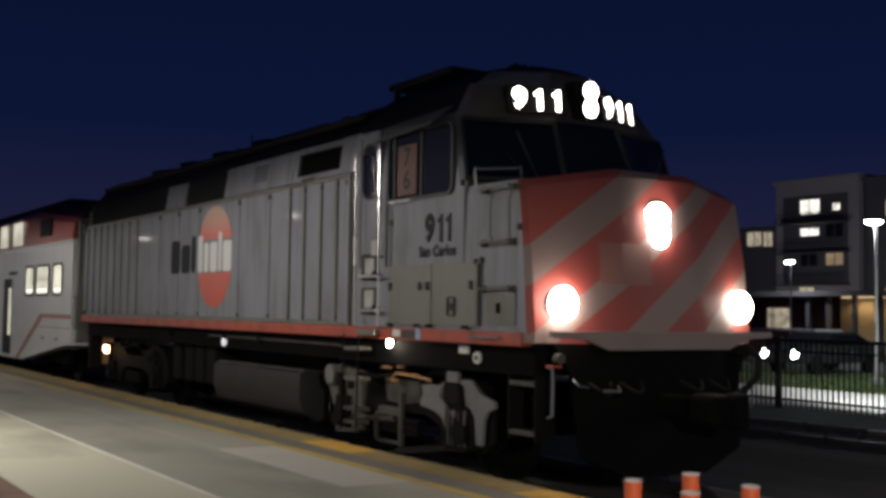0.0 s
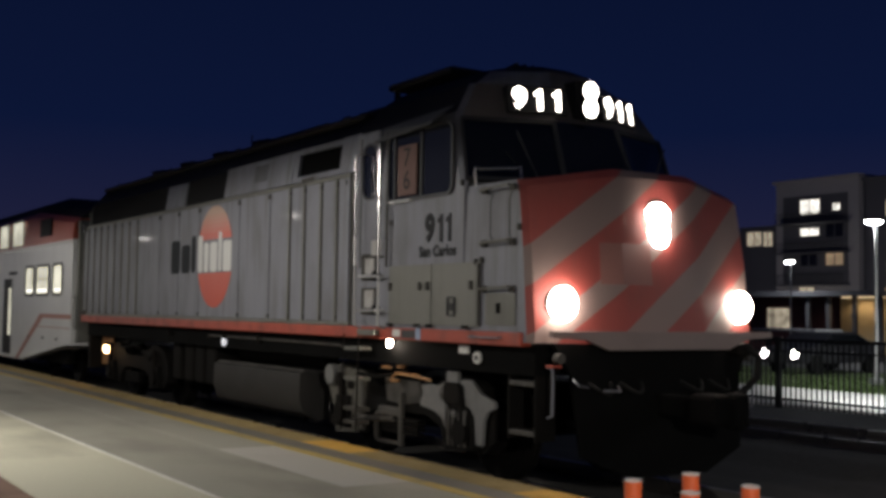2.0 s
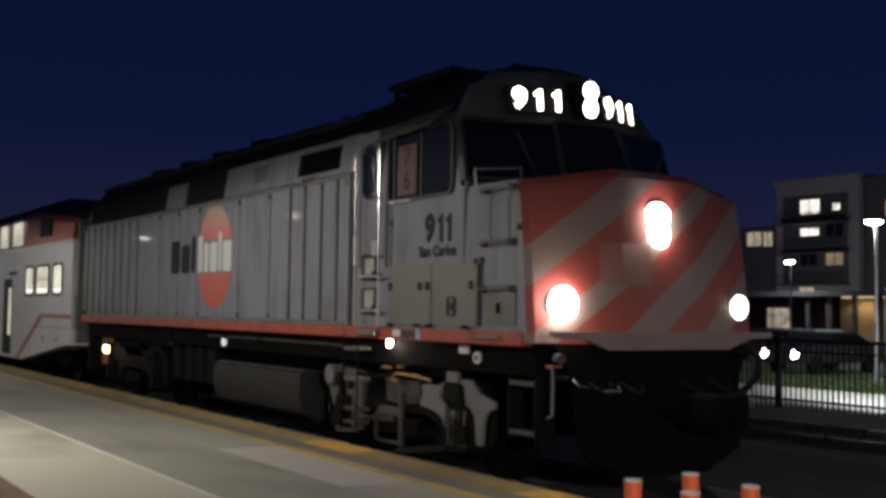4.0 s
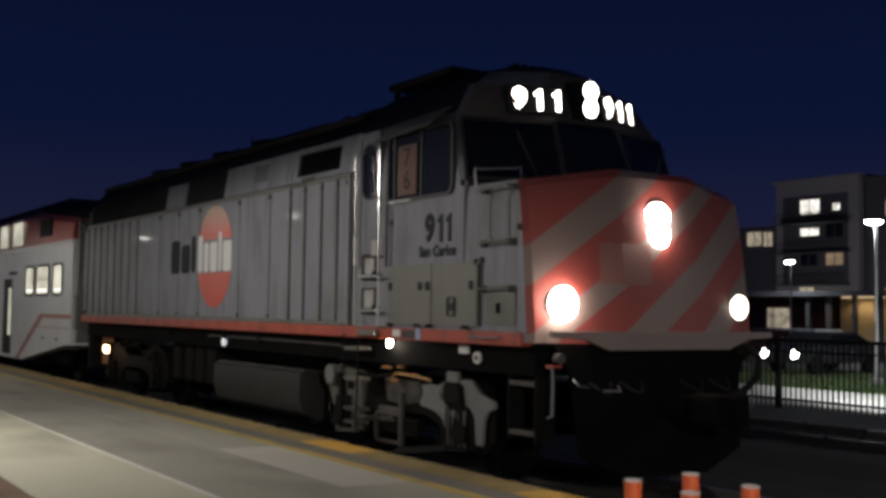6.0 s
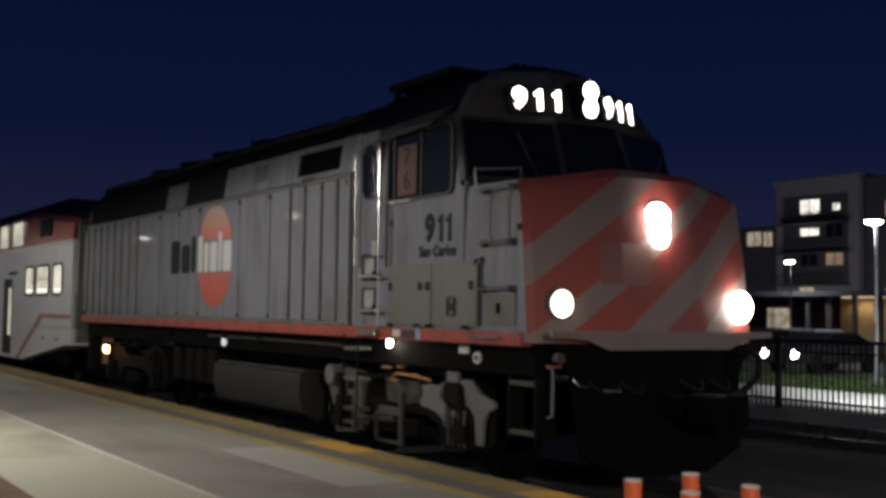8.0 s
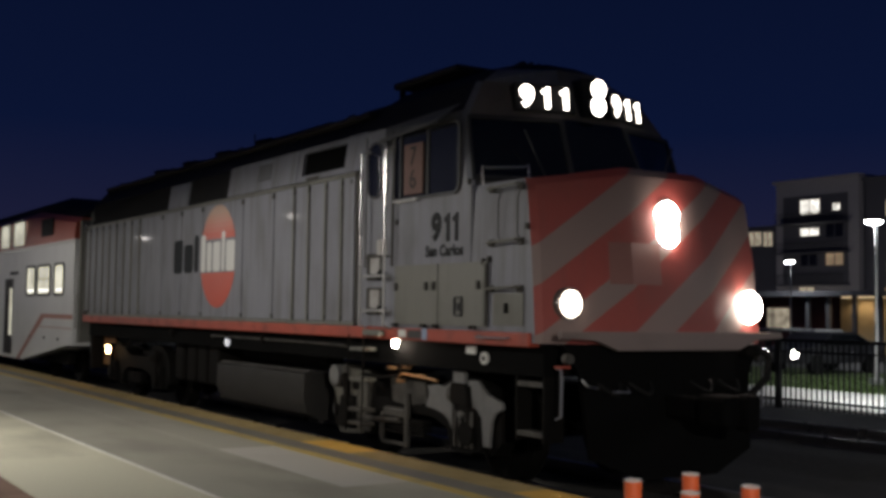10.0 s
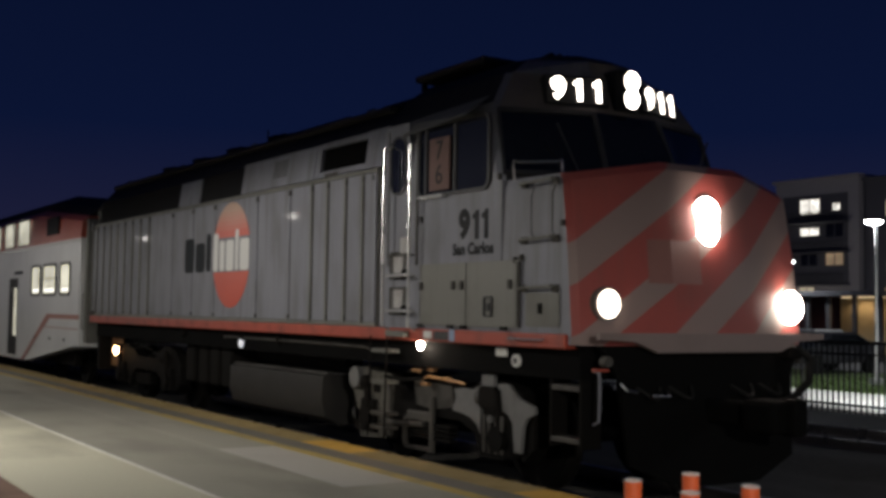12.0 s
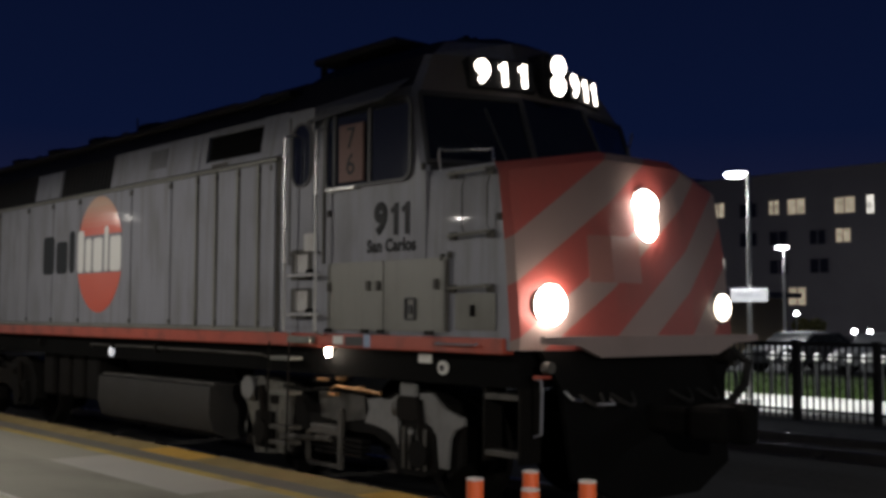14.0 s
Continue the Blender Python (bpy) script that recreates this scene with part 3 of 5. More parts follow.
nose_bm = shell(LEVELS, -2.86)
bmesh.ops.recalc_face_normals(nose_bm, faces=nose_bm.faces)
for f in nose_bm.faces:
    if f.normal.x > 0.35:
        f.material_index = 1
part("nose", nose_bm, [SILVER, NOSE_PAINT], loco, "red nose with slanting grey stripes", smooth=True)
cab_bm = shell(CAB, -5.28)
bmesh.ops.recalc_face_normals(cab_bm, faces=cab_bm.faces)
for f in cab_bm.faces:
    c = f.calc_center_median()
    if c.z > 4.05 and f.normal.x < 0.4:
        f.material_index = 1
    # forward faces are darker: grey-brown above the windshield, near-black round it
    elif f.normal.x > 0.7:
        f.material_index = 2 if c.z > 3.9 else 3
cab = part("cab", cab_bm, [SILVER, BLACK, shader("dark_cab_front", (0.15, 0.13, 0.117), 0.6, 0, 40, 0.15, 0.04, 0.4, (0.08, 0.07, 0.06), 2.0), GASKET], loco, "silver driver's cab")
part("cab_side", box(B(), -5.28, -2.84, -1.53, 1.53, 1.6, 3.10), SILVER, loco)
bm = B()
box(bm, -5.35, -4.3, -0.6, 0.6, 4.3, 4.66, 0.06)
box(bm, -5.75, -4.25, -0.8, 0.8, 4.64, 4.73, 0.03)
for yy in (-0.7, 0.7):
    box(bm, -5.7, -5.64, yy - 0.03, yy + 0.03, 4.3, 4.66)
part("roof_unit", bm, BLACK, loco, "black air conditioner on the cab roof")


def on_plane(origin, right, up, out):
    """A frame on a slanted face: u to the right, v up, w outward."""
    m = Matrix((Vector(right).normalized(), Vector(up).normalized(), Vector(out).normalized())).transposed().to_4x4()
    m.translation = origin
    return m


def facet(side, z0, z1, table):
    """Corner points of the slanted front face between two heights: inner bottom, outer bottom, outer top, inner top."""
    def at(z):
        for a, b in zip(table, table[1:]):
            if a[0] <= z <= b[0]:
                k = (z - a[0]) / (b[0] - a[0])
                return [p + (q - p) * k for p, q in zip(a, b)]
        return table[-1]
    a, b = at(z0), at(z1)
    return [Vector((a[3], side * a[4], z0)), Vector((a[2], side * a[1], z0)), Vector((b[2], side * b[1], z1)), Vector((b[3], side * b[4], z1))]


def inset_plate(c, u0, u1, v0, v1, lift, thick, bm=None):
    """A plate on the quad c, in parts of its width and height."""
    bm = bm or B()
    def p(u, v):
        lo, hi = c[0].lerp(c[1], u), c[3].lerp(c[2], u)
        return lo.lerp(hi, v)
    n = (c[1] - c[0]).cross(c[3] - c[0]).normalized()
    if n.x < 0:
        n = -n
    pts = [p(u0, v0) + n * lift, p(u1, v0) + n * lift, p(u1, v1) + n * lift, p(u0, v1) + n * lift]
    return extrude_poly(bm, pts, n * thick)


for side in (-1, 1):
    c = facet(side, 3.16, 3.86, CAB)
    w = part("windshield", inset_plate(c, 0.03, 0.95, 0.02, 0.98, 0.004, 0.012), GLASS, loco, "dark raked windshield")
    bm = B()
    inset_plate(c, 0.0, 0.96, 0.0, 0.06, 0.004, 0.03, bm)
    inset_plate(c, 0.0, 0.96, 0.96, 1.02, 0.004, 0.03, bm)
    inset_plate(c, 0.95, 0.98, 0.0, 1.0, 0.004, 0.03, bm)
    inset_plate(c, -0.02, 0.03, 0.0, 1.0, 0.004, 0.03, bm)
    part("windshield_gasket", bm, GASKET, w)
    bm = B()
    a = c[0].lerp(c[1], 0.3) + Vector((0.06, 0, 0.03))
    rod(bm, a, a + Vector((-0.06, side * 0.25, 0.5)), 0.01, 6)
    part("wiper", bm, GASKET, w)
    # number board above the windshield, turned outward
    turn = Matrix.Rotation(radians(16.4 * side), 4, "Z") @ Matrix.Rotation(radians(-8), 4, "Y")
    at = Matrix.Translation((-2.83, side * 0.585, 4.115)) @ turn
    board = part("number_board", box(B(), -0.16, 0.0, -0.36, 0.36, -0.16, 0.16, 0.012, at), BLACK, loco, "black number board with glowing digits")
    for k, digit in enumerate("911"):
        spot = at @ on_plane((0.008, (k - 1) * 0.215, 0), (0, 1, 0), (0, 0, 1), (1, 0, 0))
        if digit == "1":
            figure_one("board_digit", 0.235, spot, GLOW_NUMBER, board, 0.008)
        else:
            writing("board_digit", digit, 0.30, spot, GLOW_NUMBER, board, 0.006, 0.016)

c = [Vector((-2.42, -0.49, 3.16)), Vector((-2.42, 0.49, 3.16)), Vector((-2.74, 0.44, 3.86)), Vector((-2.74, -0.44, 3.86))]
part("windshield", inset_plate(c, 0.0, 1.0, 0.0, 1.03, 0.004, 0.012), GLASS, loco, "dark raked windshield")

# lamps
def lamp_unit(x, y, z, r, glass_mat, name, housing, label, bulge=0.3):
    bm = B()
    rod(bm, (x - 0.12, y, z), (x + 0.015, y, z), r * 1.18, 24)
    h = part(name, bm, housing, loco, label, smooth=True)
    bm = B()
    ball(bm, (x + 0.012, y, z), r, 20, 10, (bulge, 1, 1))
    part("lens", bm, glass_mat, h, smooth=True)
    return h


for z in (4.065, 4.255):
    lamp_unit(-2.67, 0.02, z, 0.105, GLOW_UPPER, "upper_headlight", BLACK, "glowing white twin headlight over the cab", 0.2)
part("headlight_box", box(B(), -2.98, -2.71, -0.14, 0.18, 3.94, 4.38, 0.03), BLACK, loco)
for z in (2.595, 2.785):
    lamp_unit(-1.585, -0.01, z, 0.145, GLOW_HEAD, "nose_headlight", STEEL, "glowing white twin headlight on the nose", 0.7)
part("nose_hatch_cover", inset_plate(facet(-1, 2.08, 2.49, LEVELS), 0.0, 0.24, 0.0, 1.0, 0.002, 0.004), NOSE_PATCH, loco, "pale patched cover beside the headlight")
table = [Vector((-1.487, -0.15, 2.08)), Vector((-1.487, -0.537, 2.08)), Vector((-1.5345, -0.528, 2.49)), Vector((-1.5345, -0.15, 2.49))]
part("nose_hatch_cover", inset_plate(table, 0.0, 1.0, 0.0, 1.0, 0.002, 0.004), NOSE_PATCH, loco)
flash_discs = []
for y in (-1.22, 1.22):
    bm = B()
    box(bm, -1.78, -1.64, y - 0.1, y + 0.1, 1.74, 1.82, 0.02)
    part("ditch_light_bracket", bm, SOOT_SHADE, loco)
    h = lamp_unit(-1.61, y, 1.88, 0.13, GLOW_LOW, "ditch_light", STEEL, "flashing ditch light in a round steel housing")
    bm = B()
    rod(bm, (-1.77, y, 1.88), (-1.615, y, 1.88), 0.155, 28)
    part("bezel", bm, SILVER_DIRTY, h, smooth=True)
    # added glowing disc, slid out for the lamp's bright phase
    bm = B()
    ball(bm, (-1.585, y, 1.88), 0.17, 24, 10, (0.5, 1, 1))
    flash_discs.append(part("flash_disc", bm, GLOW_DITCH, loco, "glowing disc added for bright flashes of the ditch light", smooth=True, at=(-1.585, y, 1.88)))

# front sheet under the nose, pilot, coupler, steps
bm = extrude_poly(B(), [(-1.44, -1.5, 1.62), (-1.44, 1.5, 1.62), (-1.44, 1.5, 1.56), (-1.44, 1.12, 1.54), (-1.44, 0.85, 1.44), (-1.44, -0.80, 1.44), (-1.44, -1.08, 1.54), (-1.44, -1.5, 1.56)], (0.05, 0, 0))
part("anticlimber", bm, LIP, loco, "pale lip under the nose")
# pilot and coupler are near-black, with their shade in the colour
bm = B()
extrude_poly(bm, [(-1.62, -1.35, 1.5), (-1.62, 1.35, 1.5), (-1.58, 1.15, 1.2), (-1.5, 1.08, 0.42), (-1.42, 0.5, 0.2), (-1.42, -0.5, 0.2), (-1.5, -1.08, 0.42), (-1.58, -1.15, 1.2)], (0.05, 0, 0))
part("pilot", bm, SHADE_BLACK, loco, "black pilot plate")
bm = B()
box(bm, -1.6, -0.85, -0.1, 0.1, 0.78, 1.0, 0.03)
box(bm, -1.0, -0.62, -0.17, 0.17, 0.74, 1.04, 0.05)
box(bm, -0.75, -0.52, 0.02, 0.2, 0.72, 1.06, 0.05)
part("coupler", bm, SHADE_BLACK, loco)
for y, s in ((-0.95, 1), (-0.55, 1), (0.55, -1), (0.95, -1)):
    bm = B()
    pts = [(-1.52 + 0.14 * math.sin(k / 6 * math.pi), y + s * 0.28 * k / 6, 1.12 - 0.10 * math.sin(k / 6 * math.pi)) for k in range(7)]
    pipe(bm, pts, 0.02, 8)
    part("brake_hose", bm, RUBBER, loco)
for y, s in ((-0.9, 1),):
    for pts in ([(-1.42, y - 0.33, 1.17), (-1.36, y - 0.3, 1.11), (-1.36, y - 0.18, 1.09)], [(-1.36, y + 0.0, 1.055), (-1.34, y + 0.2, 1.05), (-1.42, y + 0.24, 1.09)]):
        part("uncoupling_lever", pipe(B(), pts, 0.011, 6), STEEL, loco)
for sd in (-1, 1):
    bm = B()
    pipe(bm, [(-1.66, sd * 1.34, 1.27), (-1.55, sd * 1.37, 1.26), (-1.54, sd * 1.37, 1.15), (-1.55, sd * 1.37, 0.82), (-1.66, sd * 1.34, 0.79)], 0.012, 8)
    part("grab_iron", bm, SILVER, loco, "white grab iron at the corner")
    for z in (1.1, 0.62):
        part("corner_step", box(B(), -2.2, -1.78, sd * 1.28 - 0.12, sd * 1.28 + 0.12, z - 0.025, z + 0.025, 0.008), TRUCK_GRAY, loco)
    for x in (-2.205, -1.775):
        part("step_frame", box(B(), x - 0.015, x + 0.015, sd * 1.28 - 0.12, sd * 1.28 + 0.12, 0.55, 1.4), SOOT_SHADE, loco)

# hoses and a curved handhold at each front corner, a small rail at the rear corner
for sd in (-1, 1):
    pts = [(-1.58, sd * 1.02, 1.46), (-1.42, sd * 1.14, 1.47), (-1.34, sd * 1.24, 1.36), (-1.35, sd * 1.22, 1.15), (-1.42, sd * 1.06, 0.98), (-1.5, sd * 0.88, 0.9)]
    if sd > 0:
        part("corner_hose", pipe(B(), pts, 0.04, 10), RUBBER, loco, smooth=True)
        part("corner_bracket", box(B(), -1.6, -1.40, 1.0, 1.2, 1.36, 1.50, 0.03), SOOT_SHADE, loco)
    part("marker_light", rod(B(), (-1.58, sd * 1.30, 1.36), (-1.50, sd * 1.30, 1.36), 0.05, 14), TRUCK_GRAY, loco)
    part("rear_grab_iron", pipe(B(), [(-17.12, sd * 1.47, 3.45), (-17.12, sd * 1.5, 3.74), (-17.06, sd * 1.5, 3.76), (-17.0, sd * 1.5, 3.74), (-17.0, sd * 1.47, 3.45)], 0.014, 8), SILVER_DIRTY, loco)
part("red_marker_plate", box(B(), -1.62, -1.54, -1.40, -1.26, 1.27, 1.295, 0.004), RED, loco)
part("roof_antenna", rod(B(), (-10.9, -0.5, 4.36), (-10.9, -0.5, 4.75), 0.012, 6), BLACK, loco)
horn = B()
for k in (-0.12, 0.0, 0.12):
    rod(horn, (-4.2, k, 4.72), (-3.85, k, 4.72), 0.02, 10, 0.055)
box(horn, -4.25, -4.12, -0.16, 0.16, 4.55, 4.74, 0.02)
part("air_horn", horn, BLACK, loco)

# cab side: door, windows, hatches, rails
bm = side_plate(B(), -5.16, -4.62, 1.66, 3.92, -1.53, 0.012, 0.03)
door = part("cab_door", bm, SILVER, loco, "silver cab door with an oval window")
wd = part("door_window", side_plate(B(), -5.0, -4.67, 3.13, 3.76, -1.543, 0.006, 0.15), CAB_GLASS, door)
part("window_gasket", side_ring(B(), -5.0, -4.67, 3.13, 3.76, -1.54, 0.02, 0.025, 0.15), GASKET, door)
for x in (-5.055, -4.435):
    part("door_seam", box(B(), x - 0.014, x + 0.014, -1.548, -1.53, 2.3, 3.86), GRIME_SHADE, door)
part("door_ledge", box(B(), -5.05, -4.5, -1.56, -1.53, 2.405, 2.43, 0.004), GRIME_SHADE, door)
part("door_kick_plate", side_plate(B(), -4.78, -4.55, 2.44, 2.62, -1.54, 0.006, 0.02), WHITE_STEP, door)
cw = part("cab_window", side_plate(B(), -4.38, -3.06, 3.06, 3.8, -1.525, 0.016, 0.09), CAB_GLASS, loco, "dark sliding cab window")
part("window_frame", side_ring(B(), -4.38, -3.06, 3.06, 3.8, -1.53, 0.03, 0.03, 0.09), GASKET, cw)
for x in (-4.245, -3.665):
    part("window_mullion", box(B(), x - 0.015, x + 0.015, -1.56, -1.53, 3.07, 3.78), GASKET, cw)
part("window_ledge", box(B(), -4.35, -3.85, -1.6, -1.53, 3.015, 3.045, 0.008), CHROME, loco)
bm = extrude_poly(B(), [(-4.74, -1.46, 3.93), (-3.22, -1.44, 4.0), (-3.24, -1.70, 3.80), (-4.74, -1.57, 3.75)], (0, 0.01, 0.025))
part("sun_visor", bm, VISOR, loco, "tilted grey sunshade above the cab window")
board = part("train_number_board", box(B(), -4.14, -3.74, -1.575, -1.553, 3.09, 3.66, 0.006), shader("pinkish_paper", (0.11, 0.054, 0.044), 0.7), loco, "pale paper train number in the cab window")
up_m = on_plane((-3.94, -1.578, 3.51), (1, 0, 0), (0, 0, 1), (0, -1, 0))
writing("board_writing", "7", 0.30, up_m, INK, board, 0.002)
writing("board_writing", "6", 0.30, on_plane((-3.94, -1.578, 3.25), (1, 0, 0), (0, 0, 1), (0, -1, 0)), INK, board, 0.002)
for dx, digit in ((-0.195, "9"), (0.015, "1"), (0.180, "1")):
    spot = on_plane((-3.31 + dx, -1.532, 2.685), (1, 0, 0), (0, 0, 1), (0, -1, 0))
    if digit == "1":
        figure_one("road_number", 0.30, spot, INK, loco, 0.006, "black road number digit")
    else:
        writing("road_number", digit, 0.385, spot, INK, loco, 0.003, 0.024, 1.0, "black road number digit")
writing("name_lettering", "San Carlos", 0.165, on_plane((-3.345, -1.534, 2.435), (1, 0, 0), (0, 0, 1), (0, -1, 0)), INK, loco, 0.003, 0.007, 1.03, "black name lettering")
for x0, x1 in ((-4.34, -3.44), (-3.42, -2.52)):
    part("battery_door", side_plate(B(), x0, x1, 1.64, 2.3, -1.53, 0.02, 0.02), SILVER_DIRTY, loco, "grimy hinged battery door")
for x in (-4.30, -3.66, -3.5, -2.66):
    part("door_latch", box(B(), x - 0.025, x + 0.025, -1.575, -1.55, 2.02, 2.11, 0.006), GRIME_SHADE, loco)
for x in (-4.3, -3.7, -3.45, -2.75):
    part("door_hinge", box(B(), x - 0.05, x + 0.05, -1.58, -1.55, 1.615, 1.65, 0.006), SOOT_SHADE, loco)
bm = B()
side_ring(bm, -3.08, -2.97, 1.76, 1.93, -1.55, 0.02, 0.02, 0.01)
box(bm, -3.05, -3.0, -1.57, -1.55, 1.8, 1.88, 0.004)
part("locker_catch", bm, GASKET, loco)
part("door_strap", box(B(), -2.54, -2.512, -1.57, -1.53, 1.65, 2.28, 0.006), GRIME_SHADE, loco)
for x, z in ((-4.33, 2.8), (-2.5, 2.32), (-2.87, 3.14), (-1.87, 2.62), (-5.42, 3.37), (-2.6, 2.3)):
    part("bolt_plate", box(B(), x - 0.016, x + 0.016, -1.56, -1.52, z - 0.03, z + 0.03, 0.005), GRIME_SHADE, loco)
# nose side grab irons: rungs and hinges
for z in (3.02, 2.48, 2.02):
    bm = B()
    pipe(bm, [(-2.46, -1.52, z), (-2.46, -1.60, z), (-1.98, -1.60, z + 0.02), (-1.98, -1.51, z + 0.02)], 0.014, 8)
    part("side_grab_iron", bm, SILVER_DIRTY, loco)
    for x in (-2.46, -1.98):
        part("grab_foot", box(B(), x - 0.045, x + 0.045, -1.555, -1.52, z - 0.035, z + 0.035, 0.012), GRIME_SHADE, loco)
for x in (-2.0, -2.32):
    part("cable_strap", pipe(B(), [(x, -1.53, 2.98), (x, -1.56, 2.9), (x, -1.56, 2.55), (x, -1.53, 2.5)], 0.007, 6), GRIME_SHADE, loco)
part("nose_hatch", side_plate(B(), -2.42, -1.92, 1.66, 1.98, -1.53, 0.012, 0.02), SILVER_DIRTY, loco)
part("hatch_catch", box(B(), -2.22, -2.17, -1.56, -1.54, 1.78, 1.88, 0.005), SOOT_SHADE, loco)
bm = B()
pipe(bm, [(-2.70, -1.48, 3.09), (-2.70, -1.50, 3.22), (-2.69, -1.50, 3.285), (-2.66, -1.47, 3.268), (-2.38, -1.20, 3.268), (-2.35, -1.17, 3.285), (-2.34, -1.17, 3.22), (-2.34, -1.17, 3.10)], 0.011, 8)
part("nose_top_rail", bm, STEEL, loco, "steel grab rail on top of the nose")
bm = B()
pipe(bm, [(-2.6, -1.56, 1.55), (-2.6, -1.62, 1.54), (-2.1, -1.62, 1.54), (-2.1, -1.56, 1.55)], 0.009, 6)
part("sill_grab_iron", bm, SILVER, loco)
for x in (-4.97, -4.40):
    bm = B()
    pipe(bm, [(x, -1.53, 3.68), (x, -1.66, 3.64), (x, -1.66, 1.62), (x, -1.55, 1.58)], 0.0165, 10)
    part("door_handrail", bm, CHROME, loco, "polished vertical door handrail", smooth=True)
for z in (2.19, 1.79):
    bm = B()
    box(bm, -4.93, -4.48, -1.66, -1.5, z - 0.016, z + 0.016, 0.006)
    st = part("cab_step", bm, CHROME, loco)
    part("step_bracket", rod(B(), (-4.62, -1.53, z + 0.01), (-4.62, -1.60, z + 0.01), 0.055, 14), SOOT_SHADE, st)
    part("step_recess", side_plate(B(), -4.92, -4.70, z + 0.03, z + 0.24, -1.54, 0.012, 0.02), WHITE_STEP, loco)
    # flat dark plate in place of the shaded step hollow
    part("step_recess_back", side_plate(B(), -5.02, -4.62, z - 0.05, z + 0.27, -1.54, 0.004, 0.02), GRIME_SHADE, loco)
part("sill_step", box(B(), -4.93, -4.52, -1.64, -1.5, 1.50, 1.57, 0.008), SILVER_DIRTY, loco)
for z in (1.33, 0.97, 0.61, 0.45):
    part("ladder_step", box(B(), -5.32, -4.96, -1.60, -1.42, z - 0.02, z + 0.02, 0.006), SILVER_DIRTY if z > 0.9 else TRUCK_GRAY, loco)
for x in (-5.33, -4.95):
    part("ladder_rail", pipe(B(), [(x, -1.6, 1.5), (x, -1.62, 0.34)], 0.011, 8), SOOT_SHADE, loco)

# tags on the sill and small lamps
for x0, x1, z0, z1, mm in ((-4.2, -4.04, 1.5, 1.58, WHITE_MARK), (-4.0, -3.72, 1.49, 1.58, GASKET), (-3.70, -3.6, 1.48, 1.6, shader("blue_sticker", (0.25, 0.32, 0.45), 0.4))):
    part("sill_tag", side_plate(B(), x0, x1, z0, z1, -1.57, 0.006, 0.008, 0), mm, loco)
part("frame_tag", side_plate(B(), -3.04, -2.87, 1.355, 1.44, -1.42, 0.02, 0.01), WHITE_MARK, loco, "white plate with unreadable print")
bm = B()
rod(bm, (-2.70, -1.42, 1.32), (-2.70, -1.45, 1.32), 0.062, 20)
part("round_plate", bm, WHITE_MARK, loco)
bm = B()
rod(bm, (-2.70, -1.45, 1.32), (-2.70, -1.456, 1.32), 0.03, 12)
part("round_plate_hub", bm, GASKET, loco)


def step_light(x, y, z, r, mat, label):
    bm = B()
    rod(bm, (x, y + 0.1, z + r * 1.3), (x, y - 0.05, z + r * 1.2), r * 0.8, 14)
    h = part("step_light", bm, SOOT_SHADE, loco, label)
    bm = B()
    ball(bm, (x, y - 0.03, z), r, 14, 10, (0.9, 0.8, 1.45))
    part("bulb", bm, mat, h, smooth=True)


step_light(-4.37, -1.48, 1.42, 0.036, GLOW_STEP, "small glowing white step light")
step_light(-9.45, -1.46, 1.28, 0.05, glow("dim_lamp_glow", (0.9, 0.92, 1.0), 0.45), "small dim side lamp")
step_light(-16.0, -1.36, 0.94, 0.062, GLOW_AMBER, "glowing amber step light at the rear corner")
part("rear_step_box", box(B(), -17.1, -16.95, -1.45, -0.9, 0.5, 1.2, 0.01), SOOT_SHADE, loco)
# the amber lamp's glow on this back plate is put into its colour
part("rear_step_back", box(B(), -16.75, -16.0, -1.26, -1.22, 0.60, 1.25, 0.01), RUST_AMBER, loco)

# long air line under the sill, small fittings on the rear corner
part("air_line", pipe(B(), [(-10.3, -1.38, 1.30), (-10.2, -1.46, 1.36), (-7.5, -1.46, 1.36), (-5.7, -1.46, 1.35), (-5.6, -1.38, 1.30)], 0.014, 8), TRUCK_GRAY, loco)
part("rear_class_light", rod(B(), (-17.2, -1.50, 3.44), (-17.2, -1.60, 3.44), 0.085, 18), SILVER_DIRTY, loco, smooth=True)
part("class_light_glass", rod(B(), (-17.2, -1.60, 3.44), (-17.2, -1.606, 3.44), 0.055, 18), GLASS, loco)
part("rear_bracket", box(B(), -17.3, -17.05, -1.60, -1.52, 1.62, 1.70, 0.01), GRIME_SHADE, loco)
for x in (-12.05, -8.2):
    part("pipe_clamp", box(B(), x - 0.03, x + 0.03, -1.49, -1.40, 1.30, 1.42, 0.01), SOOT_SHADE, loco)

# fuel tank
prof = [(-1.36, 0.95), (-1.42, 0.93), (-1.43, 0.6), (-1.36, 0.40), (-1.15, 0.30), (1.15, 0.30), (1.36, 0.40), (1.43, 0.6), (1.42, 0.93), (1.36, 0.95)]
tank = part("fuel_tank", extrude_poly(B(), [(-10.0, y, z) for y, z in prof], (3.1, 0, 0)), TANK_GRAY, loco, "grimy grey fuel tank", smooth=True)
# the rim's paler colour carries the highlight along the tank's top edge
part("tank_rim", box(B(), -10.0, -6.9, -1.36, -1.28, 0.945, 0.975, 0.01), TRUCK_GRAY, tank)
bm = B()
rod(bm, (-9.95, -0.9, 1.1), (-7.0, -0.9, 1.1), 0.13, 16)
part("air_reservoir", bm, SOOT_SHADE, loco, smooth=True)
for x in (-12.1, -11.5, -11.0, -10.5):
    part("underfloor_box", box(B(), x - 0.2, x + 0.2, -1.3, -0.8, 0.55, 1.2, 0.04), SOOT_SHADE, loco)

# trucks
wheels = []


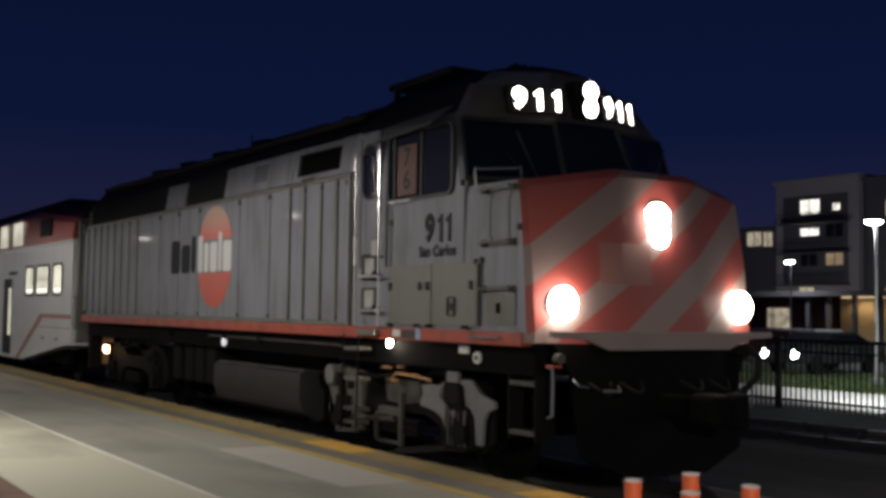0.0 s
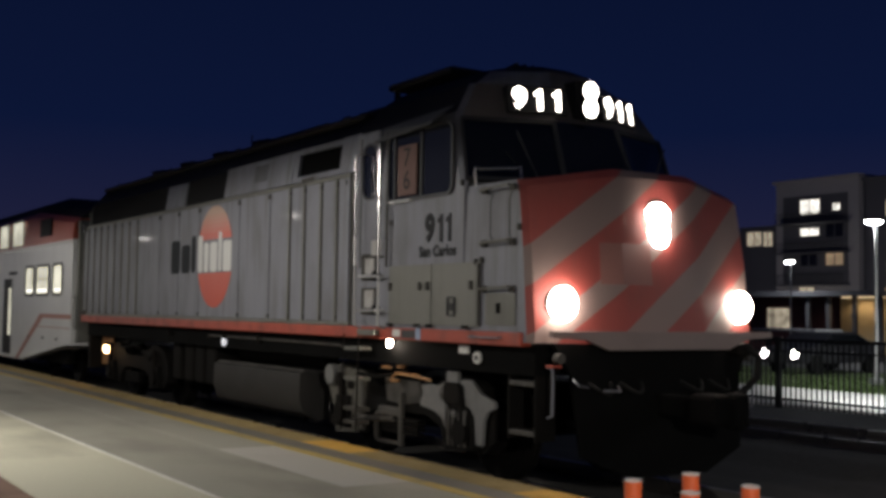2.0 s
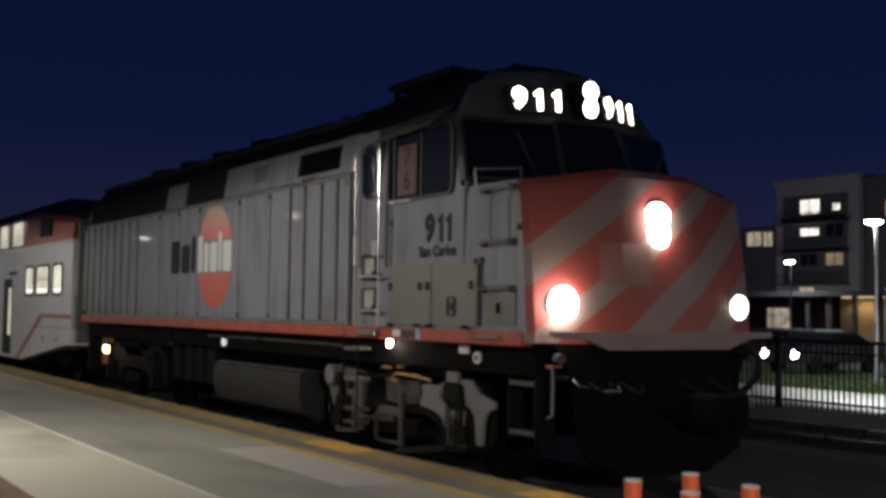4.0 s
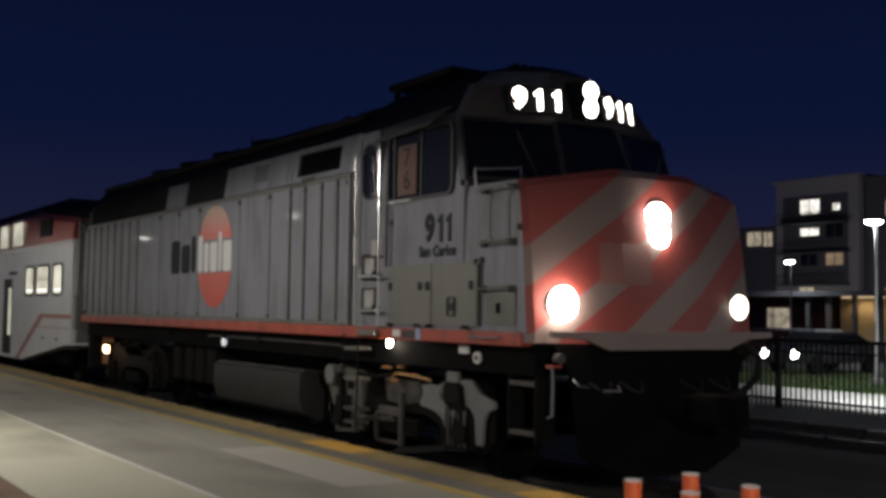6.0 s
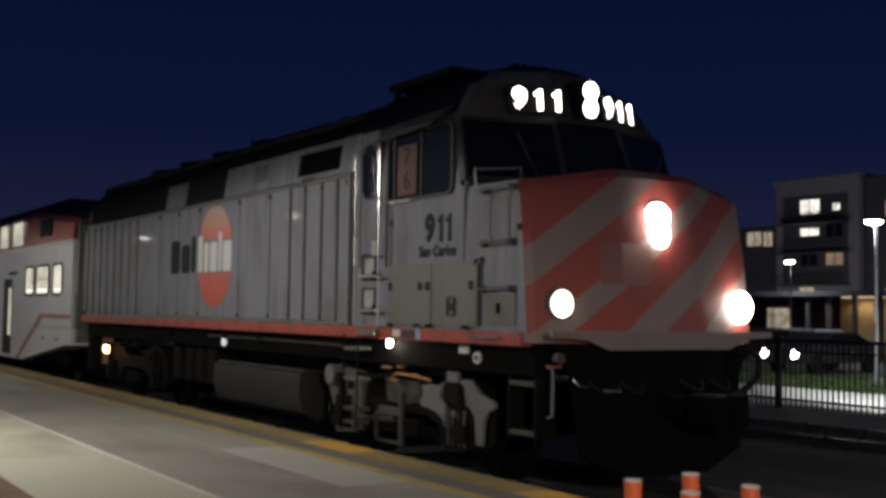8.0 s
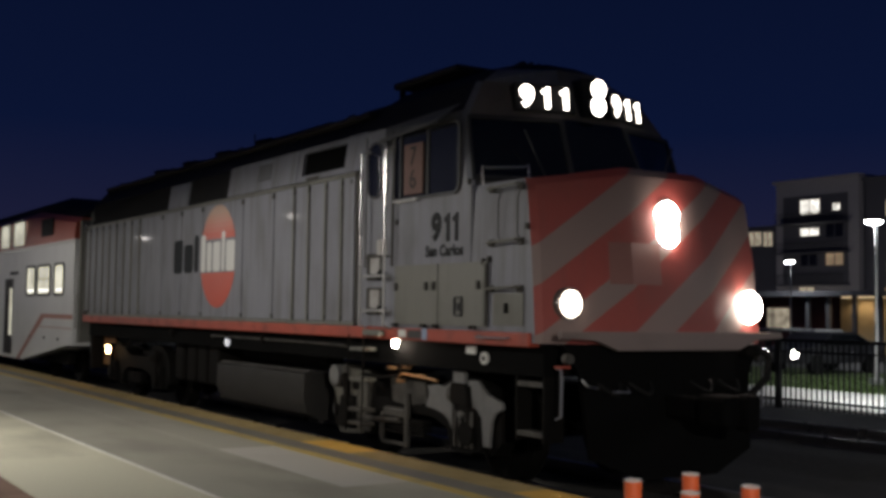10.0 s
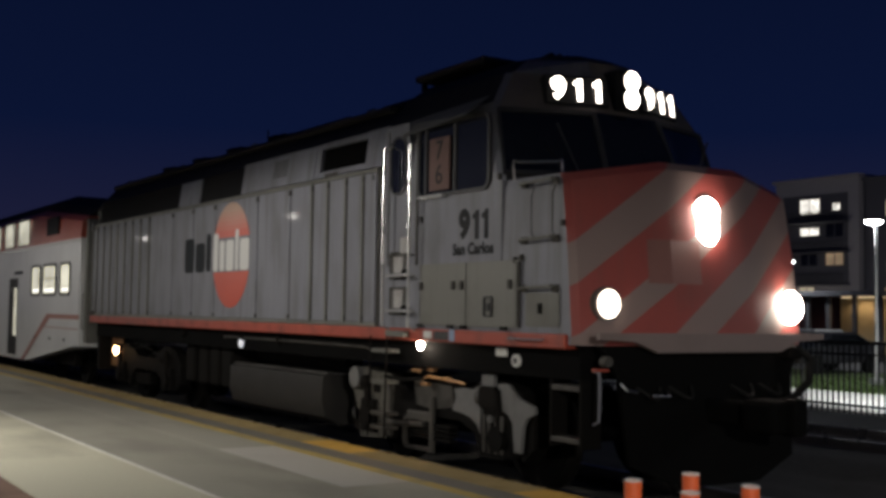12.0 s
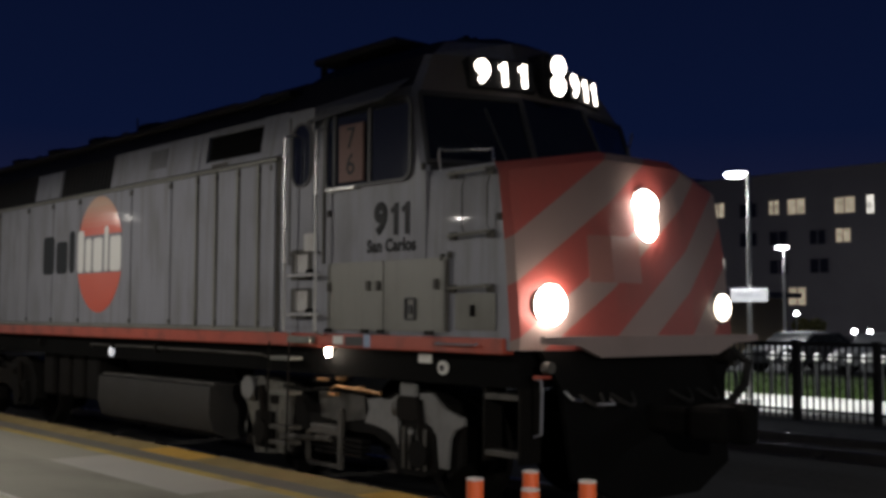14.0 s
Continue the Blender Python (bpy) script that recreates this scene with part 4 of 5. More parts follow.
def truck(cx, pale_cylinders):
    t = part("truck", box(B(), cx - 0.5, cx + 0.5, -1.0, 1.0, 0.45, 0.95, 0.05), SOOT_SHADE, loco, "heavy two-axle truck with dusty grey frame")
    for sd in (-1, 1):
        y = sd * 1.16
        out = [(cx - 1.85, 0.62), (cx - 1.75, 0.95), (cx - 1.2, 1.08), (cx - 0.72, 0.98), (cx - 0.5, 0.86), (cx + 0.5, 0.86), (cx + 0.72, 0.98), (cx + 1.05, 1.10), (cx + 1.38, 1.08), (cx + 1.66, 0.98), (cx + 1.85, 0.78),
               (cx + 1.86, 0.45), (cx + 1.66, 0.30), (cx + 1.62, 0.55), (cx + 1.12, 0.55), (cx + 1.05, 0.28), (cx + 0.92, 0.28), (cx + 0.82, 0.52), (cx + 0.55, 0.62), (cx - 0.55, 0.62), (cx - 0.82, 0.52), (cx - 0.92, 0.28), (cx - 1.05, 0.28), (cx - 1.12, 0.55), (cx - 1.62, 0.55), (cx - 1.66, 0.3), (cx - 1.82, 0.32)]
        # frame colour also carries the shade between the paler castings
        bm = extrude_poly(B(), [(x, y - 0.09, z) for x, z in out], (0, 0.18, 0))
        part("side_frame", bm, SOOT_SHADE, t)
        for ax in (cx - 1.37, cx + 1.37):
            bm = B()
            box(bm, ax - 0.19, ax + 0.19, y + sd * 0.07 - 0.1, y + sd * 0.07 + 0.1, 0.32, 0.72, 0.03)
            rod(bm, (ax, y + sd * 0.1, 0.51), (ax, y + sd * 0.22, 0.51), 0.13, 16)
            part("journal_box", bm, SOOT_SHADE, t)
            for k in (-0.30, 0.30):
                pts = [(ax + k + 0.075 * math.cos(i * 0.785), y - sd * 0.10 + 0.075 * math.sin(i * 0.785), 0.38 + i * 0.0095) for i in range(36)]
                part("coil_spring", pipe(B(), pts, 0.018, 6), SOOT_SHADE, t)
            bm = B()
            rod(bm, (ax - 0.05, y + sd * 0.16, 1.0), (ax + 0.02, y + sd * 0.16, 0.56), 0.045, 10)
            part("damper", bm, SOOT_SHADE, t)
            bm = B()
            rod(bm, (ax - 0.45, y + sd * 0.05, 0.9), (ax - 0.2, y + sd * 0.05, 0.9), 0.12, 14)
            rod(bm, (ax - 0.2, y + sd * 0.05, 0.9), (ax + 0.05, y + sd * 0.05, 0.88), 0.03, 8)
            # the rear truck's weaker light is put into its cylinders' colour
            part("brake_cylinder", bm, TRUCK_GRAY if pale_cylinders else SOOT_SHADE, t, smooth=True)
        bm = B()
        for i in range(4):
            box(bm, cx - 0.42, cx + 0.42, y + sd * 0.08 - 0.06, y + sd * 0.08 + 0.06, 0.36 + i * 0.05, 0.395 + i * 0.05, 0.008)
        part("leaf_spring", bm, SOOT_SHADE, t)
        bm = B()
        pipe(bm, [(cx - 0.9, y + sd * 0.2, 1.02), (cx - 0.4, y + sd * 0.22, 1.0), (cx + 0.1, y + sd * 0.2, 1.06), (cx + 0.6, y + sd * 0.18, 1.02)], 0.022, 8)
        pipe(bm, [(cx - 0.35, y + sd * 0.2, 1.1), (cx + 0.0, y + sd * 0.22, 1.12), (cx + 0.15, y + sd * 0.2, 1.2)], 0.02, 8)
        part("air_pipe", bm, SOOT_SHADE, t)
    for ax in (cx - 1.37, cx + 1.37):
        bm = B()
        rod(bm, (ax, -0.9, 0.508), (ax, 0.9, 0.508), 0.09, 12)
        for sd in (-1, 1):
            rod(bm, (ax, sd * 0.69, 0.508), (ax, sd * 0.83, 0.508), 0.508, 40)
            rod(bm, (ax, sd * 0.66, 0.508), (ax, sd * 0.69, 0.508), 0.54, 40)
            rod(bm, (ax, sd * 0.83, 0.508), (ax, sd * 0.85, 0.508), 0.36, 24)
            for k in range(6):
                a = k * math.pi / 3
                rod(bm, (ax + 0.24 * math.cos(a), sd * 0.84, 0.508 + 0.24 * math.sin(a)), (ax + 0.24 * math.cos(a), sd * 0.87, 0.508 + 0.24 * math.sin(a)), 0.03, 8)
        wheels.append((part("wheelset", bm, SOOT_SHADE, loco, at=(ax, 0, 0.508)), loco, (ax, 0, 0.508), 0.508))


# pale castings and fittings of the front truck
CASTINGS = [[(-3.99, 0.96), (-3.83, 0.98), (-3.64, 0.97), (-3.50, 1.03), (-3.49, 0.52), (-3.56, 0.62), (-3.68, 0.68), (-3.83, 0.71), (-4.02, 0.73), (-3.99, 0.80), (-3.96, 0.87)],
            [(-3.19, 1.06), (-3.01, 1.07), (-2.81, 0.93), (-2.57, 0.87), (-2.56, 0.81), (-2.70, 0.75), (-2.76, 0.66), (-2.79, 0.40), (-2.90, 0.40), (-2.93, 0.67), (-3.00, 0.76), (-3.13, 0.80)]]
PEDESTAL = [(-6.21, 1.02), (-5.87, 1.06), (-5.39, 1.04), (-5.34, 0.92), (-5.36, 0.71), (-5.47, 0.58), (-5.53, 0.28), (-6.11, 0.24), (-6.18, 0.58), (-6.31, 0.80), (-6.30, 0.96)]
for poly in CASTINGS:
    part("truck_casting", extrude_poly(B(), [(x, -1.27, z) for x, z in poly], (0, -0.035, 0)), PALE_TRUCK, loco)
# pedestal frames with a dark middle, a hanger loop and its rods
part("pedestal", extrude_poly(B(), [(x, -1.24, z) for x, z in PEDESTAL], (0, -0.04, 0)), MOTTLED, loco, "mottled dusty pedestal casting")
part("hanger_loop", side_ring(B(), -5.02, -4.46, 0.27, 0.56, -1.26, 0.05, 0.04, 0.05), TRUCK_GRAY, loco)
# dark plates in place of shaded holes in the casting
for x0, x1, z0, z1 in ((-6.05, -5.86, 0.84, 0.93), (-5.80, -5.62, 0.80, 0.90), (-6.0, -5.7, 0.62, 0.70), (-5.75, -5.62, 0.36, 0.50)):
    part("pedestal_pocket", side_plate(B(), x0, x1, z0, z1, -1.279, 0.006, 0.035), SOOT_SHADE, loco)
for x in (-5.98, -5.80, -5.66):
    part("pedestal_rib", pipe(B(), [(x, -1.27, 0.80), (x + 0.015, -1.29, 0.6), (x, -1.27, 0.33)], 0.016, 6), TRUCK_GRAY, loco)
part("equalizer", extrude_poly(B(), [(x, -1.24, z) for x, z in ((-4.88, 1.0), (-4.09, 0.99), (-4.04, 0.76), (-4.47, 0.70), (-4.82, 0.73))], (0, -0.03, 0)), TRUCK_GRAY, loco)
part("hanger_post", box(B(), -4.46, -4.40, -1.33, -1.27, 0.22, 0.84, 0.012), TRUCK_GRAY, loco)
part("hanger_post", box(B(), -5.42, -5.36, -1.31, -1.25, 0.32, 1.0, 0.012), TRUCK_GRAY, loco)
part("brake_shoe", box(B(), -5.0, -4.5, -1.30, -1.22, 0.56, 0.66, 0.03), TRUCK_GRAY, loco)
part("brake_beam", rod(B(), (-5.5, -1.3, 0.47), (-4.6, -1.3, 0.52), 0.035, 10), TRUCK_GRAY, loco)
part("damper_box", side_plate(B(), -3.47, -3.17, 0.80, 1.03, -1.30, 0.05, 0.06), SOOT_SHADE, loco)
part("damper_cap", side_plate(B(), -3.44, -3.22, 1.02, 1.15, -1.29, 0.04, 0.015), PALE_TRUCK, loco)
part("journal_cover", side_plate(B(), -3.44, -2.98, 0.30, 0.79, -1.30, 0.03, 0.12), SOOT_SHADE, loco)
part("brake_reservoir", rod(B(), (-6.2, -1.1, 0.96), (-6.2, -1.34, 0.96), 0.13, 20), PALE_TRUCK, loco, smooth=True)
part("rusty_brake_pipe", pipe(B(), [(-4.55, -1.36, 1.03), (-4.40, -1.38, 1.07), (-3.95, -1.38, 1.05), (-3.70, -1.36, 1.03)], 0.018, 8), RUST_AMBER, loco)
# warm boxes in place of the step light's glints on small fittings
for x0, z0, dx in ((-4.74, 1.11, 0.22), (-4.40, 1.13, 0.12), (-4.26, 1.17, 0.12), (-4.54, 0.965, 0.13), (-4.06, 1.05, 0.08), (-4.10, 1.36, 0.08)):
    part("brass_fitting", box(B(), x0, x0 + dx, -1.40, -1.33, z0, z0 + 0.035, 0.01), RUST_AMBER, loco)
for x in (-3.37, -3.28, -3.16, -3.06):
    part("brake_rod", pipe(B(), [(x, -1.34, 0.74), (x + 0.02, -1.36, 0.6), (x, -1.34, 0.36)], 0.017, 8), TRUCK_GRAY, loco)
part("brake_pin", ball(B(), (-3.24, -1.36, 0.70), 0.035, 10, 8), PALE_TRUCK, loco)
part("brake_reservoir", rod(B(), (-5.95, -1.1, 1.0), (-5.95, -1.30, 1.0), 0.10, 18), TRUCK_GRAY, loco, smooth=True)
part("brake_reservoir", rod(B(), (-6.28, -1.05, 0.52), (-6.28, -1.25, 0.52), 0.09, 18), PALE_TRUCK, loco, smooth=True)


truck(-4.5, True)
truck(-14.56, False)

# emblem: an oval with plain blocks in place of the lettering
def oval(z0, z1, thick, bm=None):
    bm = bm or B()
    cx, cz, a, b = -9.79, 2.60, 0.74, 0.80
    n = 24
    t0, t1 = math.asin(max(-1, min(1, (z0 - cz) / b))), math.asin(max(-1, min(1, (z1 - cz) / b)))
    right = [(cx + a * math.cos(t0 + (t1 - t0) * i / n), cz + b * math.sin(t0 + (t1 - t0) * i / n)) for i in range(n + 1)]
    left = [(2 * cx - x, z) for x, z in right[::-1]]
    pts = []
    for p in right + left:
        if not pts or (abs(p[0] - pts[-1][0]) + abs(p[1] - pts[-1][1])) > 1e-4:
            pts.append(p)
    if abs(pts[0][0] - pts[-1][0]) + abs(pts[0][1] - pts[-1][1]) < 1e-4:
        pts.pop()
    return extrude_poly(bm, [(x, -1.549, z) for x, z in pts], (0, -thick, 0))


emblem = part("emblem", oval(2.87, 2.98, 0.003), LOGO_RED, loco, "orange-red oval emblem with tan top and pale middle band")
part("emblem_band", oval(1.80, 2.345, 0.003), LOGO_RED, emblem)
# bands step from red to tan towards the top
for z0, z1, k in ((2.98, 3.05, 0.2), (3.05, 3.12, 0.4), (3.12, 3.19, 0.6), (3.19, 3.26, 0.8), (3.26, 3.395, 1.0)):
    fade = tuple(a + (b - a) * k for a, b in zip((0.55, 0.075, 0.03), (0.45, 0.28, 0.19)))
    part("emblem_band", oval(z0, z1, 0.003), shader("red_to_tan_vinyl", fade, 0.4, 0, 40, 0.05, 0.0, coat=0.6), emblem)
for x0, x1, z1 in ((-10.50, -10.30, 2.95), (-10.24, -10.04, 2.83), (-9.98, -9.68, 2.83), (-9.62, -9.50, 2.98), (-9.44, -9.10, 2.83)):
    part("emblem_block", side_plate(B(), x0, x1, 2.36, z1, -1.549, 0.004, 0.055), WHITE_MARK, emblem)
for x0, x1, z1 in ((-11.78, -11.36, 2.92), (-11.28, -10.88, 2.83), (-10.80, -10.62, 2.97)):
    part("emblem_block", side_plate(B(), x0, x1, 2.36, z1, -1.549, 0.004, 0.08), GRAY_MARK, emblem)

# ---- the bilevel coach behind ----
coach = holder("passenger_coach", (-31.5, 0, 0), "white bilevel passenger coach with red upper deck and lit windows", "coach")


def coach_part(z_prof, x0, x1, mat, name, label=""):
    pts = [(x0, -y, z) for y, z in z_prof] + [(x0, y, z) for y, z in z_prof[::-1]]
    return part(name, extrude_poly(B(), pts, (x1 - x0, 0, 0)), mat, coach, label)


coach_part([(1.5, 0.92), (1.5, 3.28)], -44.5, -18.4, CAR_WHITE, "lower_body", "white lower body")
part("skirt", extrude_poly(B(), [(-44.5, -1.49, 0.92), (-18.5, -1.49, 0.92), (-19.0, -1.49, 0.9), (-23.2, -1.49, 0.42), (-41.0, -1.49, 0.42)], (0, 2.98, 0)), CAR_WHITE, coach)


def tapered(profs, xs):
    """A coach section whose height falls off at its end."""
    bm = B()
    rings = [[bm.verts.new((x, -y, z)) for y, z in pr] + [bm.verts.new((x, y, z)) for y, z in pr[::-1]] for pr, x in zip(profs, xs)]
    n = len(rings[0])
    for a, b in zip(rings, rings[1:]):
        for i in range(n):
            bm.faces.new((a[i], b[i], b[(i + 1) % n], a[(i + 1) % n]))
    bm.faces.new(rings[0])
    bm.faces.new(rings[-1][::-1])
    return bm


part("upper_body", tapered([[(1.505, 3.28), (1.44, 4.0), (1.3, 4.14)]] * 2 + [[(1.505, 3.28), (1.47, 3.64), (1.33, 3.76)]], (-44.5, -22.3, -18.45)), CAR_RED, coach, "red upper deck")
part("roof", tapered([[(1.3, 4.14), (1.1, 4.36), (0.6, 4.55)]] * 2 + [[(1.33, 3.76), (1.1, 3.95), (0.6, 4.1)]], (-44.5, -22.3, -18.5)), BLACK, coach, "dark curved roof")
part("end_diaphragm", box(B(), -18.4, -17.6, -0.6, 0.6, 1.2, 3.3, 0.05), RUBBER, coach)
part("end_post", box(B(), -18.42, -18.28, -1.40, 1.40, 1.0, 3.7, 0.03), SILVER_DIRTY, coach)
part("red_band", box(B(), -21.0, -18.4, -1.508, -1.5, 1.50, 1.60), CAR_STRIPE, coach)
part("red_slash", extrude_poly(B(), [(-21.0, -1.5, 1.60), (-21.0, -1.5, 1.50), (-23.55, -1.5, 0.42), (-23.8, -1.5, 0.42), (-21.25, -1.5, 1.60)], (0, -0.008, 0)), CAR_STRIPE, coach)
part("thin_line", box(B(), -21.9, -18.5, -1.506, -1.5, 1.28, 1.30), CAR_STRIPE, coach)
for x0, x1 in ((-22.85, -22.0), (-21.7, -20.5), (-20.05, -19.25), (-29.2, -28.0), (-31.2, -30.0), (-33.2, -32.0)):
    w = part("coach_window", side_plate(B(), x0, x1, 2.08, 2.73, -1.5, 0.006, 0.1), COACH_ROOM, coach, "lit coach window")
    part("window_rim", side_ring(B(), x0, x1, 2.08, 2.73, -1.5, 0.03, 0.06, 0.1), GASKET, w)
    # glowing strip stands in for the bright reflection low in the pane
    part("reflection_strip", side_plate(B(), x0 + 0.1, x1 - 0.12, 2.13, 2.19, -1.505, 0.004, 0.02), WINDOW_STRIP, w, "bright strip for the lamp reflection low in the window")
    if x0 == -21.7:
        part("window_bar", box(B(), x0, x1, -1.515, -1.505, 2.42, 2.45), WHITE_MARK, w)
for x0, x1 in ((-26.1, -25.0), (-24.55, -23.3), (-28.0, -26.8), (-30.0, -28.8), (-32.0, -30.8)):
    w = part("coach_window", side_plate(B(), x0, x1, 3.36, 3.95, -1.472, 0.03, 0.06), COACH_ROOM, coach, "lit upper deck window")
    part("window_rim", side_ring(B(), x0, x1, 3.36, 3.95, -1.49, 0.03, 0.05, 0.06), WHITE_MARK, w)
part("coach_stencil", side_plate(B(), -24.9, -23.9, 2.60, 2.68, -1.5, 0.003, 0.01), GRAY_MARK, coach, "small unreadable lettering")
for x in (-19.6, -20.9, -22.4):
    part("skirt_latch", box(B(), x - 0.04, x + 0.04, -1.52, -1.49, 1.0, 1.06, 0.006), SOOT_SHADE, coach)
part("belt_rail", box(B(), -44.5, -18.42, -1.512, -1.5, 3.2, 3.26), POLE, coach)
part("upper_vent", side_plate(B(), -21.5, -20.4, 3.46, 3.88, -1.48, 0.03, 0.02), BLACK, coach, "dark vent")
dr = part("coach_door", side_plate(B(), -25.45, -24.45, 0.5, 2.5, -1.5, 0.006, 0.03), BLACK, coach, "dark sliding coach door with lit pane")
part("door_pane", side_plate(B(), -24.82, -24.5, 1.0, 2.25, -1.506, 0.004, 0.05), COACH_ROOM, dr)
for x in (-21.5, -41.0):
    bm = B()
    box(bm, x - 1.5, x + 1.5, -1.15, -0.95, 0.4, 0.75, 0.05)
    box(bm, x - 1.5, x + 1.5, 0.95, 1.15, 0.4, 0.75, 0.05)
    box(bm, x - 0.3, x + 0.3, -1.1, 1.1, 0.45, 0.85, 0.05)
    part("coach_truck", bm, SOOT_SHADE, coach)
    for ax in (x - 1.2, x + 1.2):
        bm = B()
        rod(bm, (ax, -0.85, 0.42), (ax, 0.85, 0.42), 0.08, 12)
        for sd in (-1, 1):
            rod(bm, (ax, sd * 0.68, 0.42), (ax, sd * 0.82, 0.42), 0.42, 32)
        wheels.append((part("coach_wheelset", bm, SOOT_SHADE, coach, at=(ax, 0, 0.42)), coach, (ax, 0, 0.42), 0.42))
bm = B()
pipe(bm, [(-18.36, -1.42, 1.3), (-18.3, -1.48, 1.35), (-18.3, -1.48, 2.0), (-18.36, -1.42, 2.05)], 0.02, 8)
part("end_handrail", bm, STEEL, coach)
bm = B()
pipe(bm, [(-17.9, -0.5, 1.0), (-17.75, -0.52, 0.75), (-17.5, -0.5, 0.7), (-17.25, -0.5, 1.25)], 0.03, 8)
part("jumper_cable", bm, RUBBER, coach)

# ---- beyond the tracks ----
thing("verge", box(B(), -120, 60, 8.7, 11.25, -0.6, -0.14), ASPHALT, "dark gravel verge beside the far track", "ground", kind="structure")
thing("walkway", box(B(), -60, 40, 11.3, 16.2, -0.5, -0.10), WALK, "pale brightly lit concrete walkway behind the fence", "walkway", kind="structure")
thing("lot", box(B(), -120, 60, 26.0, 88.0, -0.6, -0.12), ASPHALT, "dark asphalt parking lot and street", "parking lot", kind="structure")
thing("lawn", box(B(), -80, 40, 16.25, 26.0, -0.5, -0.13), GRASS, "green lawn lit by street lamps", "lawn", kind="structure")


def grass_blades():
    bm = B()
    rng = random.Random(5)
    for i in range(9000):
        x, y = rng.uniform(-26, -2), 16.3 + 6.5 * rng.random() ** 1.5
        h, a = rng.uniform(0.02, 0.06), rng.uniform(0, 6.28)
        w = 0.02
        p = Vector((x, y, -0.13))
        t = Vector((rng.uniform(-0.04, 0.04), rng.uniform(-0.04, 0.04), h))
        d = Vector((math.cos(a) * w, math.sin(a) * w, 0))
        bm.faces.new([bm.verts.new(p - d), bm.verts.new(p + d), bm.verts.new(p + t)])
    return bm


thing("grass", grass_blades(), GRASS, "short green grass blades on the lawn", "grass", kind="stuff")

FENCE_Y = 11.0
fence = holder("fence", (-7, FENCE_Y, -0.14), "black iron picket fence along the walkway", "fence")
for z0, z1 in ((1.26, 1.33), (1.04, 1.08), (0.02, 0.07)):
    part("fence_rail", box(B(), -40, 14, FENCE_Y - 0.025, FENCE_Y + 0.025, z0, z1), FENCE, fence)
picket_mesh = finish(box(B(), -0.016, 0.016, -0.012, 0.012, 0, 1.42), FENCE, "picket")
for i in range(230):
    pk = new("picket", picket_mesh)
    pk.parent = fence
    pk.location = Vector((-27.0 + i * 0.133, FENCE_Y, -0.12)) - base_of(fence)
post_mesh = finish(box(box(B(), -0.06, 0.06, -0.06, 0.06, 0, 1.46, 0.01), -0.075, 0.075, -0.075, 0.075, 1.46, 1.5, 0.01), FENCE, "fence_post")
for x in (-22.48, -18.11, -13.74, -9.37, -4.88, -3.26, 1.0, 5.4):
    pk = new("fence_post", post_mesh)
    pk.parent = fence
    pk.location = Vector((x, FENCE_Y, -0.14)) - base_of(fence)


def street_lamp(x, y, top, arm, power, toward=0.0, cone=165):
    h = holder("street_lamp", (x, y, -0.13), "tall street lamp with a bright white shoebox head", "street lamp", "street lamps")
    bm = B()
    rod(bm, (x, y, -0.13), (x, y, top - 0.25), 0.06, 14, 0.042)
    box(bm, x - 0.16, x + 0.16, y - 0.16, y + 0.16, -0.13, 0.05, 0.02)
    part("pole", bm, POLE, h, smooth=True)
    bm = B()
    pts = [(x, y, top - 0.25), (x - 0.02, y, top - 0.08), (x - 0.1, y, top), (x - arm, y, top + 0.02)]
    pipe(bm, pts, 0.055, 10)
    part("arm", bm, POLE, h)
    bm = B()
    ball(bm, (x - arm, y, top + 0.02), 0.30, 20, 10, (1, 0.7, 0.22))
    hd = part("lamp_head", bm, POLE, h, smooth=True)
    bm = B()
    ball(bm, (x - arm, y - 0.02, top - 0.01), 0.28, 20, 10, (1, 0.7, 0.3))
    part("glowing_lens", bm, GLOW_STREET, hd, smooth=True)
    lamp("street_light", (x - arm, y, top - 0.16), power, (0.95, 0.98, 1.0), 0.15, cone, 0.4, (x - arm, y + toward + 0.001, 0))


street_lamp(-6.95, 12.6, 4.9, 0.30, 2600, 4.2, 112)
street_lamp(-13.45, 20.0, 4.6, 0.06, 520)
street_lamp(-17.8, 31.3, 4.6, 0.06, 1500)
street_lamp(-31.0, 37.4, 4.6, 0.06, 250)

# unseen lamp, added to light the nose from the front right
street_lamp(9.0, 12.6, 5.0, 0.30, 900, 0.0, 180)

# name board on the lamp's pole, its print too small to read
nb = holder("station_sign", (-6.9, 12.4, 2.07), "small white sign board on the lamp pole", "sign")
# the board's brightness is a glow put into its face and print
part("sign_panel", box(B(), -7.32, -6.43, 12.44, 12.48, 2.12, 2.39, 0.01), glow("glowing_sign_face", (0.9, 0.92, 0.95), 0.75), nb)
part("sign_print", box(B(), -7.17, -6.58, 12.433, 12.44, 2.235, 2.275), glow("glowing_sign_print", (0.62, 0.66, 0.74), 0.5), nb)

# apartment block
apartments = holder("apartment_building", (-62, 95, -0.3), "grey and charcoal apartment block with a few lit windows", "building")


def facade(x0, x1, z0, z1, y, mat, name="wall", depth=14):
    return part(name, box(B(), x0, x1, y, y + depth, z0, z1), mat, apartments)


